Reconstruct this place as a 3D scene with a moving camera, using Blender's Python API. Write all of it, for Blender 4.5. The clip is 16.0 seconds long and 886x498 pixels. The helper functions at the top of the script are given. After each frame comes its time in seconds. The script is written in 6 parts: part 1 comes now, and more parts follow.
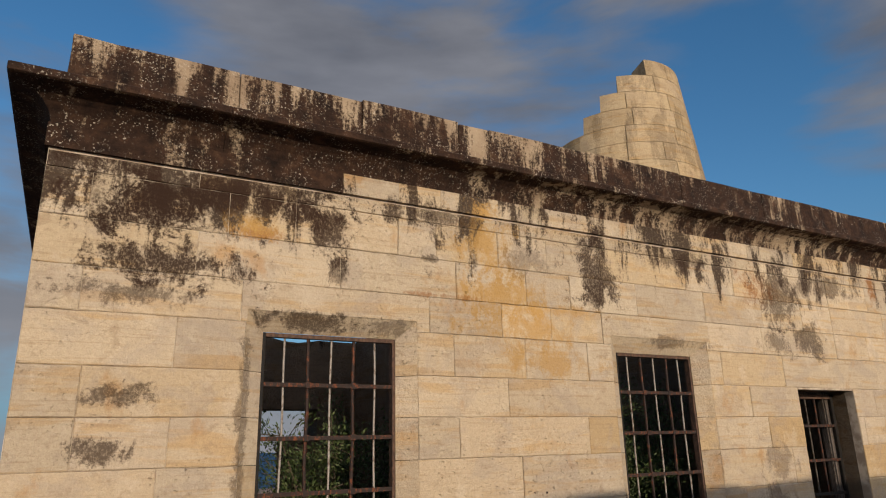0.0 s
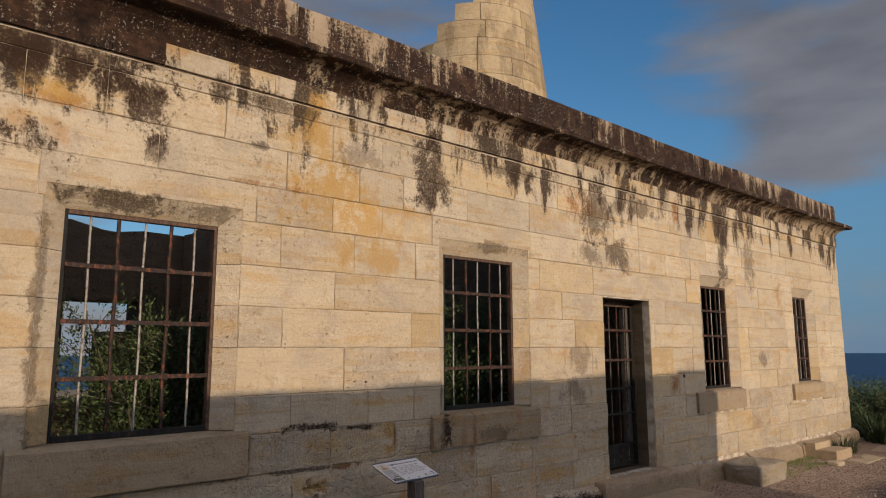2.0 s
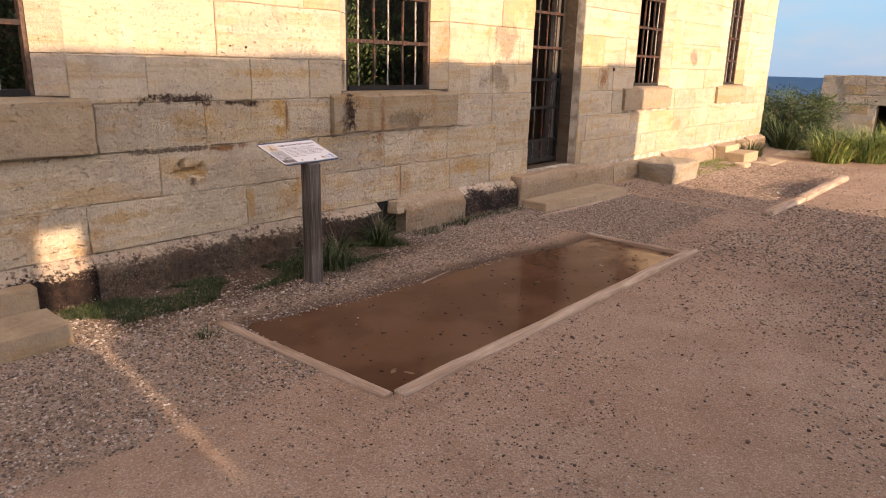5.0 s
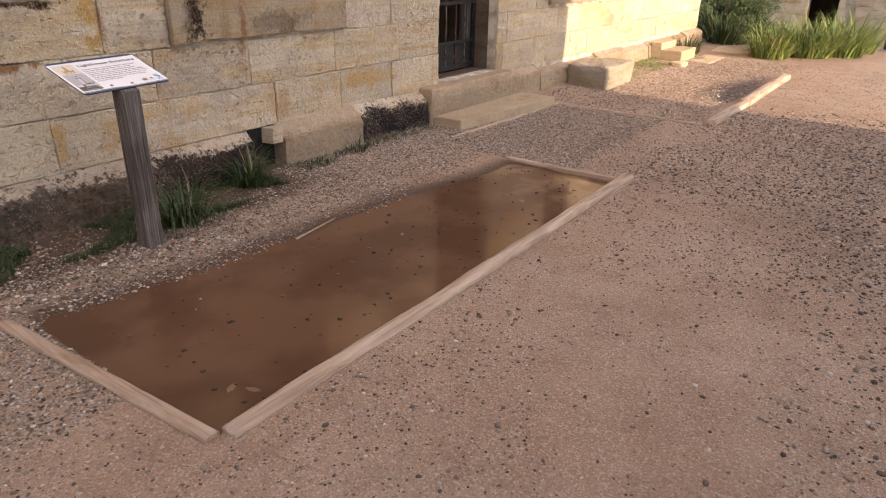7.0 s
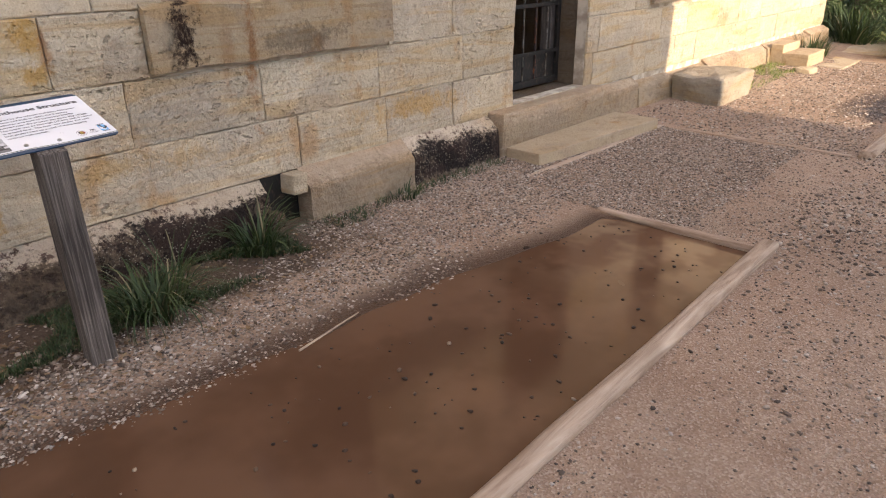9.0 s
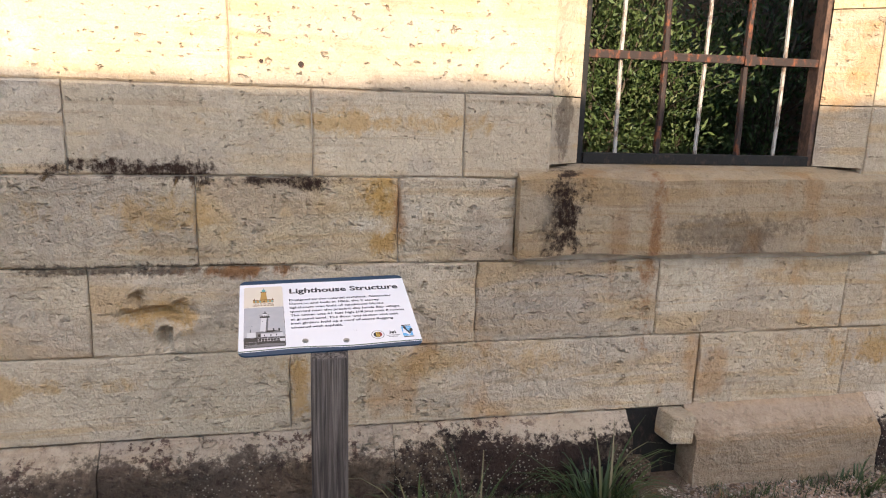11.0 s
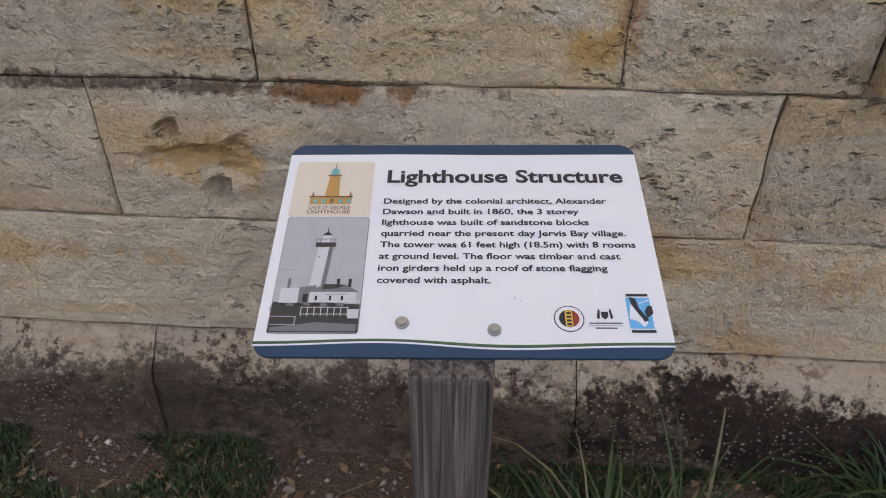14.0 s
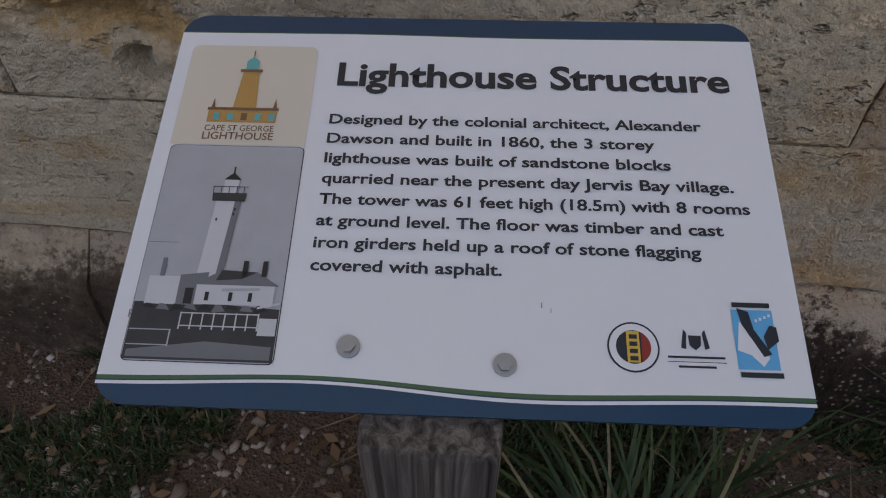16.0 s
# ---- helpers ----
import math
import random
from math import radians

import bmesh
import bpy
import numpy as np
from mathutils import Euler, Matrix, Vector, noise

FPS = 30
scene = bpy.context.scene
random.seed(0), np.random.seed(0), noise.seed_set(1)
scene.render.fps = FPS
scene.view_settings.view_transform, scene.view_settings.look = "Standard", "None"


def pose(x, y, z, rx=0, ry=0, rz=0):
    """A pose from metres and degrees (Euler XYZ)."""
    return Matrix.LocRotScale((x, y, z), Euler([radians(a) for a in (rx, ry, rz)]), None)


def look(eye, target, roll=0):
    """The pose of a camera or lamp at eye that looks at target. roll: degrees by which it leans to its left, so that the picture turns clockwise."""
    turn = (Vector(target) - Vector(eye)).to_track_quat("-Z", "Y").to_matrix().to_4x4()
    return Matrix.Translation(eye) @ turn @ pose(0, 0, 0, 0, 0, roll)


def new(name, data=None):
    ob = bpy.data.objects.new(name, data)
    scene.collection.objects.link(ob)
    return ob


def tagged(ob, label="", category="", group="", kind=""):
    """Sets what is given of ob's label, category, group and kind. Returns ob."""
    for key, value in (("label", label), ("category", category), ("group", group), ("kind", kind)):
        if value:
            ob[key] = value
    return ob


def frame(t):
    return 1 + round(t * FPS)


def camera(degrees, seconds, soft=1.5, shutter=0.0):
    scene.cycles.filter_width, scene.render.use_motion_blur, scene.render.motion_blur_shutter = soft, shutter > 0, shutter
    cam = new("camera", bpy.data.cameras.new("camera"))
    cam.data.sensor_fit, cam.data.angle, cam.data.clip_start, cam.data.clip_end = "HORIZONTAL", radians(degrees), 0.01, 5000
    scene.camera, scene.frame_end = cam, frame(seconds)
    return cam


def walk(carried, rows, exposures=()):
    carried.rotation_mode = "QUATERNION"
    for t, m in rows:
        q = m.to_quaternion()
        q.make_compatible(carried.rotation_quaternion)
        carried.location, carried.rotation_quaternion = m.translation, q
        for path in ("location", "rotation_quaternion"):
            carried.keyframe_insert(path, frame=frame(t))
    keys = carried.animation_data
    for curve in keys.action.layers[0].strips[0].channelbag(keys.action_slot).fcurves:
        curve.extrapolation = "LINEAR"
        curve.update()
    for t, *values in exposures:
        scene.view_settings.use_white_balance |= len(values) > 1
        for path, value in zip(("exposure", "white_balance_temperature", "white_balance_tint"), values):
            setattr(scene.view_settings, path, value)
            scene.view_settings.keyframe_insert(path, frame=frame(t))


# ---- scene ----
cam = camera(66.7, 16.0, 1.1)
METRES, EYE, TILT, LEAN, TURN = 6.7, 1.5, 0.0, 0.0, -31.9
PATH = [
    (0, (0.087, 0.511, 1.871), (1.017, 2.191, 2.429), -1.3),
    (0.5, (0.112, 0.497, 1.867), (1.17, 2.119, 2.368), -1.2),
    (1, (0.139, 0.489, 1.808), (1.28, 2.071, 2.252), -0.8),
    (1.5, (0.178, 0.469, 1.784), (1.397, 2.007, 2.168), -0.5),
    (2, (0.224, 0.448, 1.748), (1.541, 1.923, 2.045), -0.2),
    (2.5, (0.286, 0.446, 1.695), (1.683, 1.867, 1.865), 0.3),
    (3, (0.341, 0.471, 1.655), (1.764, 1.876, 1.703), 1.0),
    (3.5, (0.423, 0.545, 1.598), (1.861, 1.93, 1.479), 1.9),
    (4, (0.53, 0.709, 1.536), (1.957, 2.085, 1.274), 1.9),
    (4.5, (0.686, 0.85, 1.472), (2.124, 2.162, 1.016), 1.6),
    (5, (0.87, 1.013, 1.422), (2.324, 2.28, 0.892), 1.4),
    (5.2, (0.938, 1.066, 1.402), (2.393, 2.308, 0.821), 1.5),
    (7.3, (1.964, 1.483, 1.384), (3.457, 2.54, 0.575), 0.9),
    (7.5, (2.077, 1.543, 1.377), (3.559, 2.61, 0.564), 0.9),
    (8, (2.328, 1.672, 1.377), (3.78, 2.781, 0.562), 0.4),
    (8.2, (2.432, 1.723, 1.361), (3.852, 2.858, 0.528), 0.0),
    (10.3, (3.29, 2.712, 1.375), (4.194, 4.418, 0.852), 2.2),
    (10.5, (3.36, 2.768, 1.383), (4.026, 4.589, 0.893), 1.4),
    (11, (3.455, 2.864, 1.387), (3.847, 4.781, 0.972), 1.7),
    (11.5, (3.496, 3.078, 1.357), (3.68, 5.019, 0.911), 2.5),
    (12, (3.538, 3.291, 1.354), (3.535, 5.215, 0.811), 2.2),
    (12.5, (3.602, 3.475, 1.334), (3.487, 5.325, 0.583), 1.8),
    (13, (3.621, 3.597, 1.323), (3.401, 5.372, 0.427), 1.8),
    (13.5, (3.562, 3.778, 1.294), (3.326, 5.482, 0.273), 1.5),
    (14, (3.534, 3.892, 1.284), (3.397, 5.553, 0.177), -0.1),
    (14.5, (3.535, 4.003, 1.247), (3.46, 5.584, 0.024), -0.0),
    (14.8, (3.538, 4.061, 1.226), (3.46, 5.592, -0.058), -0.1),
    (15, (3.544, 4.095, 1.218), (3.459, 5.585, -0.114), 0.3),
    (15.5, (3.539, 4.159, 1.193), (3.42, 5.578, -0.212), 0.3),
    (16, (3.529, 4.199, 1.171), (3.387, 5.573, -0.276), 0.3),
]
EXPOSURES = [(0, 0.20, 6500, 9), (2.5, 0.18, 6500, 10), (3.0, 0.28, 6600, 11), (3.5, 0.7, 6800, 11), (4.2, 1.25, 7200, 15), (5, 1.62, 7500, 19), (7.5, 1.92, 6900, 12), (8.2, 1.88, 6700, 10), (10.3, 2.02, 6500, 8), (11, 1.92, 6400, 8), (12.5, 1.74, 6400, 8), (13.0, 1.62, 6300, 7), (14.5, 1.45, 6100, 6), (15, 1.45, 6000, 5), (15.5, 1.1, 6000, 5), (16.0, 0.52, 5900, 5)]
walk(cam, [(t, look(eye, target, roll)) for t, eye, target, roll in PATH], EXPOSURES)

# ---- light ----
SUN_ELEV, SUN_SIDE = 13.0, 0.10   # degrees; metres to the right for each metre towards the wall
run = Vector((SUN_SIDE, 1.0, -math.tan(radians(SUN_ELEV)) * math.hypot(1, SUN_SIDE))).normalized()
sun = new("sun", bpy.data.lights.new("sun", "SUN"))
sun.data.energy, sun.data.angle, sun.data.color = 2.75, radians(0.5), (1.0, 0.79, 0.58)
sun.rotation_euler = run.to_track_quat("-Z", "Y").to_euler()

world = bpy.data.worlds.new("sky")
scene.world = world
world.use_nodes = True
wn, wl = world.node_tree.nodes, world.node_tree.links
wn.clear()
w_out, w_bg = wn.new("ShaderNodeOutputWorld"), wn.new("ShaderNodeBackground")
sky = wn.new("ShaderNodeTexSky")
sky.sky_type, sky.sun_disc = "NISHITA", False
sky.sun_elevation, sky.sun_rotation = radians(SUN_ELEV), math.atan2(-run.x, -run.y)
sky.air_density, sky.dust_density, sky.ozone_density = 1.0, 0.1, 2.0
w_bg.inputs["Strength"].default_value = 0.10


def cloud_layer():
    """Broken cloud: heavy grey banks high up, pale thin ones near the horizon."""
    co, mp = wn.new("ShaderNodeTexCoord"), wn.new("ShaderNodeMapping")
    mp.inputs["Scale"].default_value = (1.5, 1.5, 5.5)
    mp.inputs["Location"].default_value = (0.35, 0.12, 0.2)
    wl.new(co.outputs["Generated"], mp.inputs["Vector"])
    n1 = wn.new("ShaderNodeTexNoise")
    n1.inputs["Scale"].default_value, n1.inputs["Detail"].default_value, n1.inputs["Roughness"].default_value = 1.5, 7, 0.52
    n1.inputs["Distortion"].default_value = 0.25
    wl.new(mp.outputs["Vector"], n1.inputs["Vector"])
    cover = wn.new("ShaderNodeMapRange")
    cover.interpolation_type = "SMOOTHSTEP"
    cover.inputs["From Min"].default_value, cover.inputs["From Max"].default_value = 0.42, 0.64
    cover.inputs["To Max"].default_value = 0.93
    # banks of cloud: bearing, how near its middle it thins out, how much cover it adds
    total = n1.outputs["Fac"]
    for d, edge, core, amount in (((0.47, 0.70, 0.56), 0.90, 0.985, 0.15), ((0.10, 0.86, 0.50), 0.965, 0.995, 0.03), ((0.87, 0.28, 0.40), 0.965, 0.993, 0.15), ((-0.10, 0.985, 0.14), 0.93, 0.99, 0.05),
                                  ((0.965, 0.26, 0.075), 0.97, 0.995, -0.05), ((0.80, 0.52, 0.31), 0.975, 0.996, -0.22)):
        dot, near, add = wn.new("ShaderNodeVectorMath"), wn.new("ShaderNodeMapRange"), wn.new("ShaderNodeMath")
        dot.operation, near.interpolation_type, add.operation = "DOT_PRODUCT", "SMOOTHSTEP", "ADD"
        wl.new(co.outputs["Generated"], dot.inputs[0])
        dot.inputs[1].default_value = Vector(d).normalized()
        for key, value in (("From Min", edge), ("From Max", core), ("To Max", amount)):
            near.inputs[key].default_value = value
        wl.new(dot.outputs["Value"], near.inputs["Value"])
        wl.new(total, add.inputs[0])
        wl.new(near.outputs["Result"], add.inputs[1])
        total = add.outputs[0]
    wl.new(total, cover.inputs["Value"])
    n2 = wn.new("ShaderNodeTexNoise")
    n2.inputs["Scale"].default_value, n2.inputs["Detail"].default_value = 3.4, 5
    wl.new(mp.outputs["Vector"], n2.inputs["Vector"])
    sep = wn.new("ShaderNodeSeparateXYZ")
    wl.new(co.outputs["Generated"], sep.inputs["Vector"])
    low = wn.new("ShaderNodeMapRange")
    low.inputs["From Min"].default_value, low.inputs["From Max"].default_value = 0.02, 0.30
    wl.new(sep.outputs["Z"], low.inputs["Value"])
    pale, dark = wn.new("ShaderNodeMix"), wn.new("ShaderNodeMix")
    pale.data_type = dark.data_type = "RGBA"
    dark.inputs["A"].default_value, dark.inputs["B"].default_value = (0.55, 0.56, 0.68, 1), (2.5, 2.5, 2.75, 1)
    wl.new(n2.outputs["Fac"], dark.inputs["Factor"])
    pale.inputs["A"].default_value = (2.3, 2.25, 2.45, 1)
    wl.new(low.outputs["Result"], pale.inputs["Factor"])
    wl.new(dark.outputs["Result"], pale.inputs["B"])
    # clouds on the sun's side are lit through and glow warm
    toward = wn.new("ShaderNodeVectorMath")
    toward.operation = "DOT_PRODUCT"
    wl.new(co.outputs["Generated"], toward.inputs[0])
    toward.inputs[1].default_value = -run
    glow = wn.new("ShaderNodeMapRange")
    glow.interpolation_type = "SMOOTHSTEP"
    for key, value in (("From Min", -0.15), ("From Max", 0.9), ("To Min", 1.0), ("To Max", 11.0)):
        glow.inputs[key].default_value = value
    wl.new(toward.outputs["Value"], glow.inputs["Value"])
    warm = wn.new("ShaderNodeMapRange")
    for key, value in (("From Min", 1.0), ("From Max", 5.0)):
        warm.inputs[key].default_value = value
    wl.new(glow.outputs["Result"], warm.inputs["Value"])
    hue = wn.new("ShaderNodeMix")
    hue.data_type = "RGBA"
    hue.inputs["A"].default_value, hue.inputs["B"].default_value = (1, 1, 1, 1), (1.0, 0.85, 0.70, 1)
    wl.new(warm.outputs["Result"], hue.inputs["Factor"])
    lit = wn.new("ShaderNodeVectorMath")
    lit.operation = "SCALE"
    wl.new(hue.outputs["Result"], lit.inputs[0])
    wl.new(glow.outputs["Result"], lit.inputs["Scale"])
    full = wn.new("ShaderNodeVectorMath")
    full.operation = "MULTIPLY"
    wl.new(pale.outputs["Result"], full.inputs[0])
    wl.new(lit.outputs["Vector"], full.inputs[1])
    mix = wn.new("ShaderNodeMix")
    mix.data_type = "RGBA"
    wl.new(cover.outputs["Result"], mix.inputs["Factor"])
    deep = wn.new("ShaderNodeHueSaturation")
    deep.inputs["Saturation"].default_value = 1.18
    tint = wn.new("ShaderNodeVectorMath")
    tint.operation = "MULTIPLY"
    tint.inputs[1].default_value = (0.88, 0.98, 1.06)
    wl.new(sky.outputs["Color"], tint.inputs[0])
    wl.new(tint.outputs["Vector"], deep.inputs["Color"])
    haze = wn.new("ShaderNodeMix")
    haze.data_type = "RGBA"
    veil = wn.new("ShaderNodeMapRange")
    veil.interpolation_type = "SMOOTHSTEP"
    for key, value in (("From Min", 0.0), ("From Max", 0.34), ("To Min", 0.85), ("To Max", 0.0)):
        veil.inputs[key].default_value = value
    wl.new(sep.outputs["Z"], veil.inputs["Value"])
    away = wn.new("ShaderNodeMapRange")
    for key, value in (("From Min", 1.0), ("From Max", 3.0), ("To Min", 1.0), ("To Max", 0.0)):
        away.inputs[key].default_value = value
    wl.new(glow.outputs["Result"], away.inputs["Value"])
    much = wn.new("ShaderNodeMath")
    much.operation = "MULTIPLY"
    wl.new(veil.outputs["Result"], much.inputs[0])
    wl.new(away.outputs["Result"], much.inputs[1])
    wl.new(much.outputs[0], haze.inputs["Factor"])
    wl.new(deep.outputs["Color"], haze.inputs["A"])
    haze.inputs["B"].default_value = (0.62, 1.5, 2.9, 1)
    wl.new(haze.outputs["Result"], mix.inputs["A"])
    wl.new(full.outputs["Vector"], mix.inputs["B"])
    wl.new(mix.outputs["Result"], w_bg.inputs["Color"])


cloud_layer()
wl.new(w_bg.outputs["Background"], w_out.inputs["Surface"])

# ---- materials ----


class Nodes:
    """A small wrapper for building one node material."""

    def __init__(self, name, rough=0.85, metal=0.0, spec=0.35):
        self.mat = bpy.data.materials.new(name)
        self.mat.use_nodes = True
        self.tree = self.mat.node_tree
        self.bsdf = self.tree.nodes["Principled BSDF"]
        self.bsdf.inputs["Roughness"].default_value = rough
        self.bsdf.inputs["Metallic"].default_value = metal
        self.bsdf.inputs["Specular IOR Level"].default_value = spec
        self.pos = self.add("ShaderNodeNewGeometry").outputs["Position"]

    def add(self, kind):
        return self.tree.nodes.new(kind)

    def wire(self, a, b):
        self.tree.links.new(a, b)

    def scaled(self, scale, offset=None):
        m = self.add("ShaderNodeMapping")
        m.inputs["Scale"].default_value = scale
        self.wire(self.pos, m.inputs["Vector"])
        if offset is not None:
            self.wire(offset, m.inputs["Location"])
        return m.outputs["Vector"]

    def noise(self, scale, detail=4, rough=0.55, vector=None, distort=0.0):
        n = self.add("ShaderNodeTexNoise")
        n.inputs["Scale"].default_value, n.inputs["Detail"].default_value = scale, detail
        n.inputs["Roughness"].default_value, n.inputs["Distortion"].default_value = rough, distort
        self.wire(vector if vector is not None else self.pos, n.inputs["Vector"])
        return n.outputs["Fac"]

    def cells(self, scale, vector=None, feature="F1", out="Distance"):
        v = self.add("ShaderNodeTexVoronoi")
        v.feature = feature
        v.inputs["Scale"].default_value = scale
        self.wire(vector if vector is not None else self.pos, v.inputs["Vector"])
        return v.outputs[out]

    def span(self, value, a, b, lo=0.0, hi=1.0):
        r = self.add("ShaderNodeMapRange")
        r.interpolation_type = "SMOOTHSTEP"
        for key, x in (("From Min", a), ("From Max", b), ("To Min", lo), ("To Max", hi)):
            r.inputs[key].default_value = x
        self.wire(value, r.inputs["Value"])
        return r.outputs["Result"]

    def maths(self, op, a, b=None):
        m = self.add("ShaderNodeMath")
        m.operation = op
        for i, x in enumerate((a, b)):
            if x is None:
                continue
            if isinstance(x, (int, float)):
                m.inputs[i].default_value = x
            else:
                self.wire(x, m.inputs[i])
        return m.outputs[0]

    def mix(self, fac, a, b, blend="MIX"):
        m = self.add("ShaderNodeMix")
        m.data_type, m.blend_type = "RGBA", blend
        for key, x in (("Factor", fac), ("A", a), ("B", b)):
            if isinstance(x, (int, float)):
                m.inputs[key].default_value = x
            elif isinstance(x, tuple):
                m.inputs[key].default_value = (*x, 1)
            else:
                self.wire(x, m.inputs[key])
        return m.outputs["Result"]

    def ramp(self, fac, stops):
        r = self.add("ShaderNodeValToRGB")
        while len(r.color_ramp.elements) < len(stops):
            r.color_ramp.elements.new(0.5)
        for e, (p, c) in zip(r.color_ramp.elements, stops):
            e.position, e.color = p, (*c, 1)
        self.wire(fac, r.inputs["Fac"])
        return r.outputs["Color"]

    def rand(self):
        return self.add("ShaderNodeObjectInfo").outputs["Random"]

    def island(self):
        return self.add("ShaderNodeNewGeometry").outputs["Random Per Island"]

    def height(self):
        s = self.add("ShaderNodeSeparateXYZ")
        self.wire(self.pos, s.inputs["Vector"])
        return s.outputs["Z"]

    def color(self, c):
        if isinstance(c, tuple):
            self.bsdf.inputs["Base Color"].default_value = (*c, 1)
        else:
            self.wire(c, self.bsdf.inputs["Base Color"])
        return self

    def bump(self, value, metres, strength=1.0):
        b = self.add("ShaderNodeBump")
        b.inputs["Distance"].default_value, b.inputs["Strength"].default_value = metres, strength
        self.wire(value, b.inputs["Height"])
        self.wire(b.outputs["Normal"], self.bsdf.inputs["Normal"])
        return self

    def roughness(self, value):
        self.wire(value, self.bsdf.inputs["Roughness"])
        return self


# stains with a shape of their own: x, z, half width, half height, kind, strength
STAINS = [
    (2.99, 1.175, 0.19, 0.028, "black", 1.0), (3.32, 1.150, 0.17, 0.022, "black", 1.0), (2.92, 0.872, 0.55, 0.016, "black", 0.8), (3.25, 0.862, 0.20, 0.020, "rust", 0.7),
    (3.00, 0.715, 0.14, 0.060, "ochre", 0.8), 
    (3.685, 1.09, 0.055, 0.09, "ochre", 1.0), (3.70, 0.96, 0.06, 0.06, "ochre", 0.9), (3.64, 1.01, 0.075, 0.030, "pale", 0.9), (3.78, 1.05, 0.035, 0.07, "pale", 0.6), (3.745, 1.05, 0.02, 0.12, "rust", 0.6),
    (2.95, 1.05, 0.22, 0.07, "ochre", 0.6), (3.62, 1.33, 0.35, 0.035, "ochre", 0.7), (2.55, 0.50, 0.35, 0.03, "ochre", 0.6), (3.9, 0.52, 0.5, 0.05, "ochre", 0.5), (3.42, 0.45, 0.03, 0.14, "ochre", 0.7),
    (4.295, 1.06, 0.062, 0.10, "black", 1.0), (4.24, 1.02, 0.05, 0.09, "black", 0.4), (4.21, 1.06, 0.05, 0.05, "pale", 0.5), (4.63, 0.93, 0.035, 0.30, "rust", 0.75), (4.50, 0.93, 0.03, 0.20, "rust", 0.35), (4.95, 0.98, 0.22, 0.06, "black", 0.5), (4.31, 1.33, 0.03, 0.12, "black", 0.6),
    (0.38, 3.38, 0.36, 0.17, "black", 1.0), (0.60, 3.03, 0.42, 0.13, "black", 0.95), (0.95, 3.62, 0.55, 0.10, "black", 0.9), (0.20, 3.66, 0.35, 0.10, "black", 0.9), (0.36, 2.82, 0.30, 0.07, "black", 0.7),
    (1.09, 3.31, 0.17, 0.055, "rust", 1.0), (1.05, 3.37, 0.19, 0.10, "ochre", 1.0), (1.66, 3.40, 0.10, 0.24, "black", 0.9), (1.70, 3.10, 0.06, 0.10, "black", 0.7), (2.15, 3.60, 0.08, 0.10, "black", 0.9), (2.45, 3.27, 0.10, 0.03, "black", 0.7),
    (2.95, 3.45, 0.28, 0.40, "ochre", 0.85), (3.10, 3.02, 0.42, 0.17, "ochre", 0.8), (3.30, 2.75, 0.55, 0.14, "ochre", 0.75), (3.55, 2.50, 0.55, 0.13, "ochre", 0.75), (2.45, 2.98, 0.5, 0.025, "rust", 0.7), (2.98, 3.72, 0.10, 0.16, "ochre", 0.9),
    (3.36, 3.36, 0.20, 0.10, "black", 0.35), (4.18, 3.36, 0.24, 0.30, "black", 0.9), (4.10, 3.10, 0.10, 0.10, "black", 0.6), (0.33, 2.19, 0.17, 0.06, "black", 0.75), (0.26, 1.88, 0.13, 0.065, "black", 0.8), (1.08, 1.90, 0.035, 0.6, "black", 0.55),
    (1.55, 2.71, 0.30, 0.06, "black", 0.8), (2.15, 2.72, 0.16, 0.05, "black", 0.5), (6.33, 3.37, 0.22, 0.20, "rust", 0.9), (6.65, 3.33, 0.30, 0.28, "black", 0.75), (7.05, 2.88, 0.25, 0.18, "black", 0.75), (6.55, 2.80, 0.18, 0.10, "black", 0.6),
    (7.1, 3.42, 0.16, 0.16, "black", 0.6), (8.47, 3.62, 0.08, 0.30, "rust", 0.9), (8.23, 1.29, 0.10, 0.12, "rust", 0.9), (9.76, 3.15, 0.11, 0.55, "black", 0.85), (6.31, 1.60, 0.20, 0.12, "black", 0.45), (6.2, 1.30, 0.22, 0.12, "black", 0.5),
    (0.75, 3.50, 0.75, 0.10, "black", 0.95), (0.10, 3.45, 0.12, 0.2, "black", 0.5), (2.6, 3.62, 0.3, 0.06, "black", 0.7), (5.2, 3.55, 0.35, 0.08, "black", 0.7), (7.6, 3.5, 0.4, 0.12, "black", 0.7),
    (5.0, 2.74, 0.30, 0.05, "black", 0.55), (10.6, 3.0, 0.15, 0.3, "black", 0.5), (11.6, 2.7, 0.12, 0.12, "rust", 0.5), (10.9, 1.6, 0.12, 0.10, "black", 0.5), (3.75, 2.95, 0.5, 0.04, "ochre", 0.6), (5.75, 0.50, 0.5, 0.07, "ochre", 0.7),
]
SHADES = {"black": (0.036, 0.019, 0.012), "rust": (0.30, 0.135, 0.045), "ochre": (0.46, 0.285, 0.10), "pale": (0.62, 0.55, 0.45)}


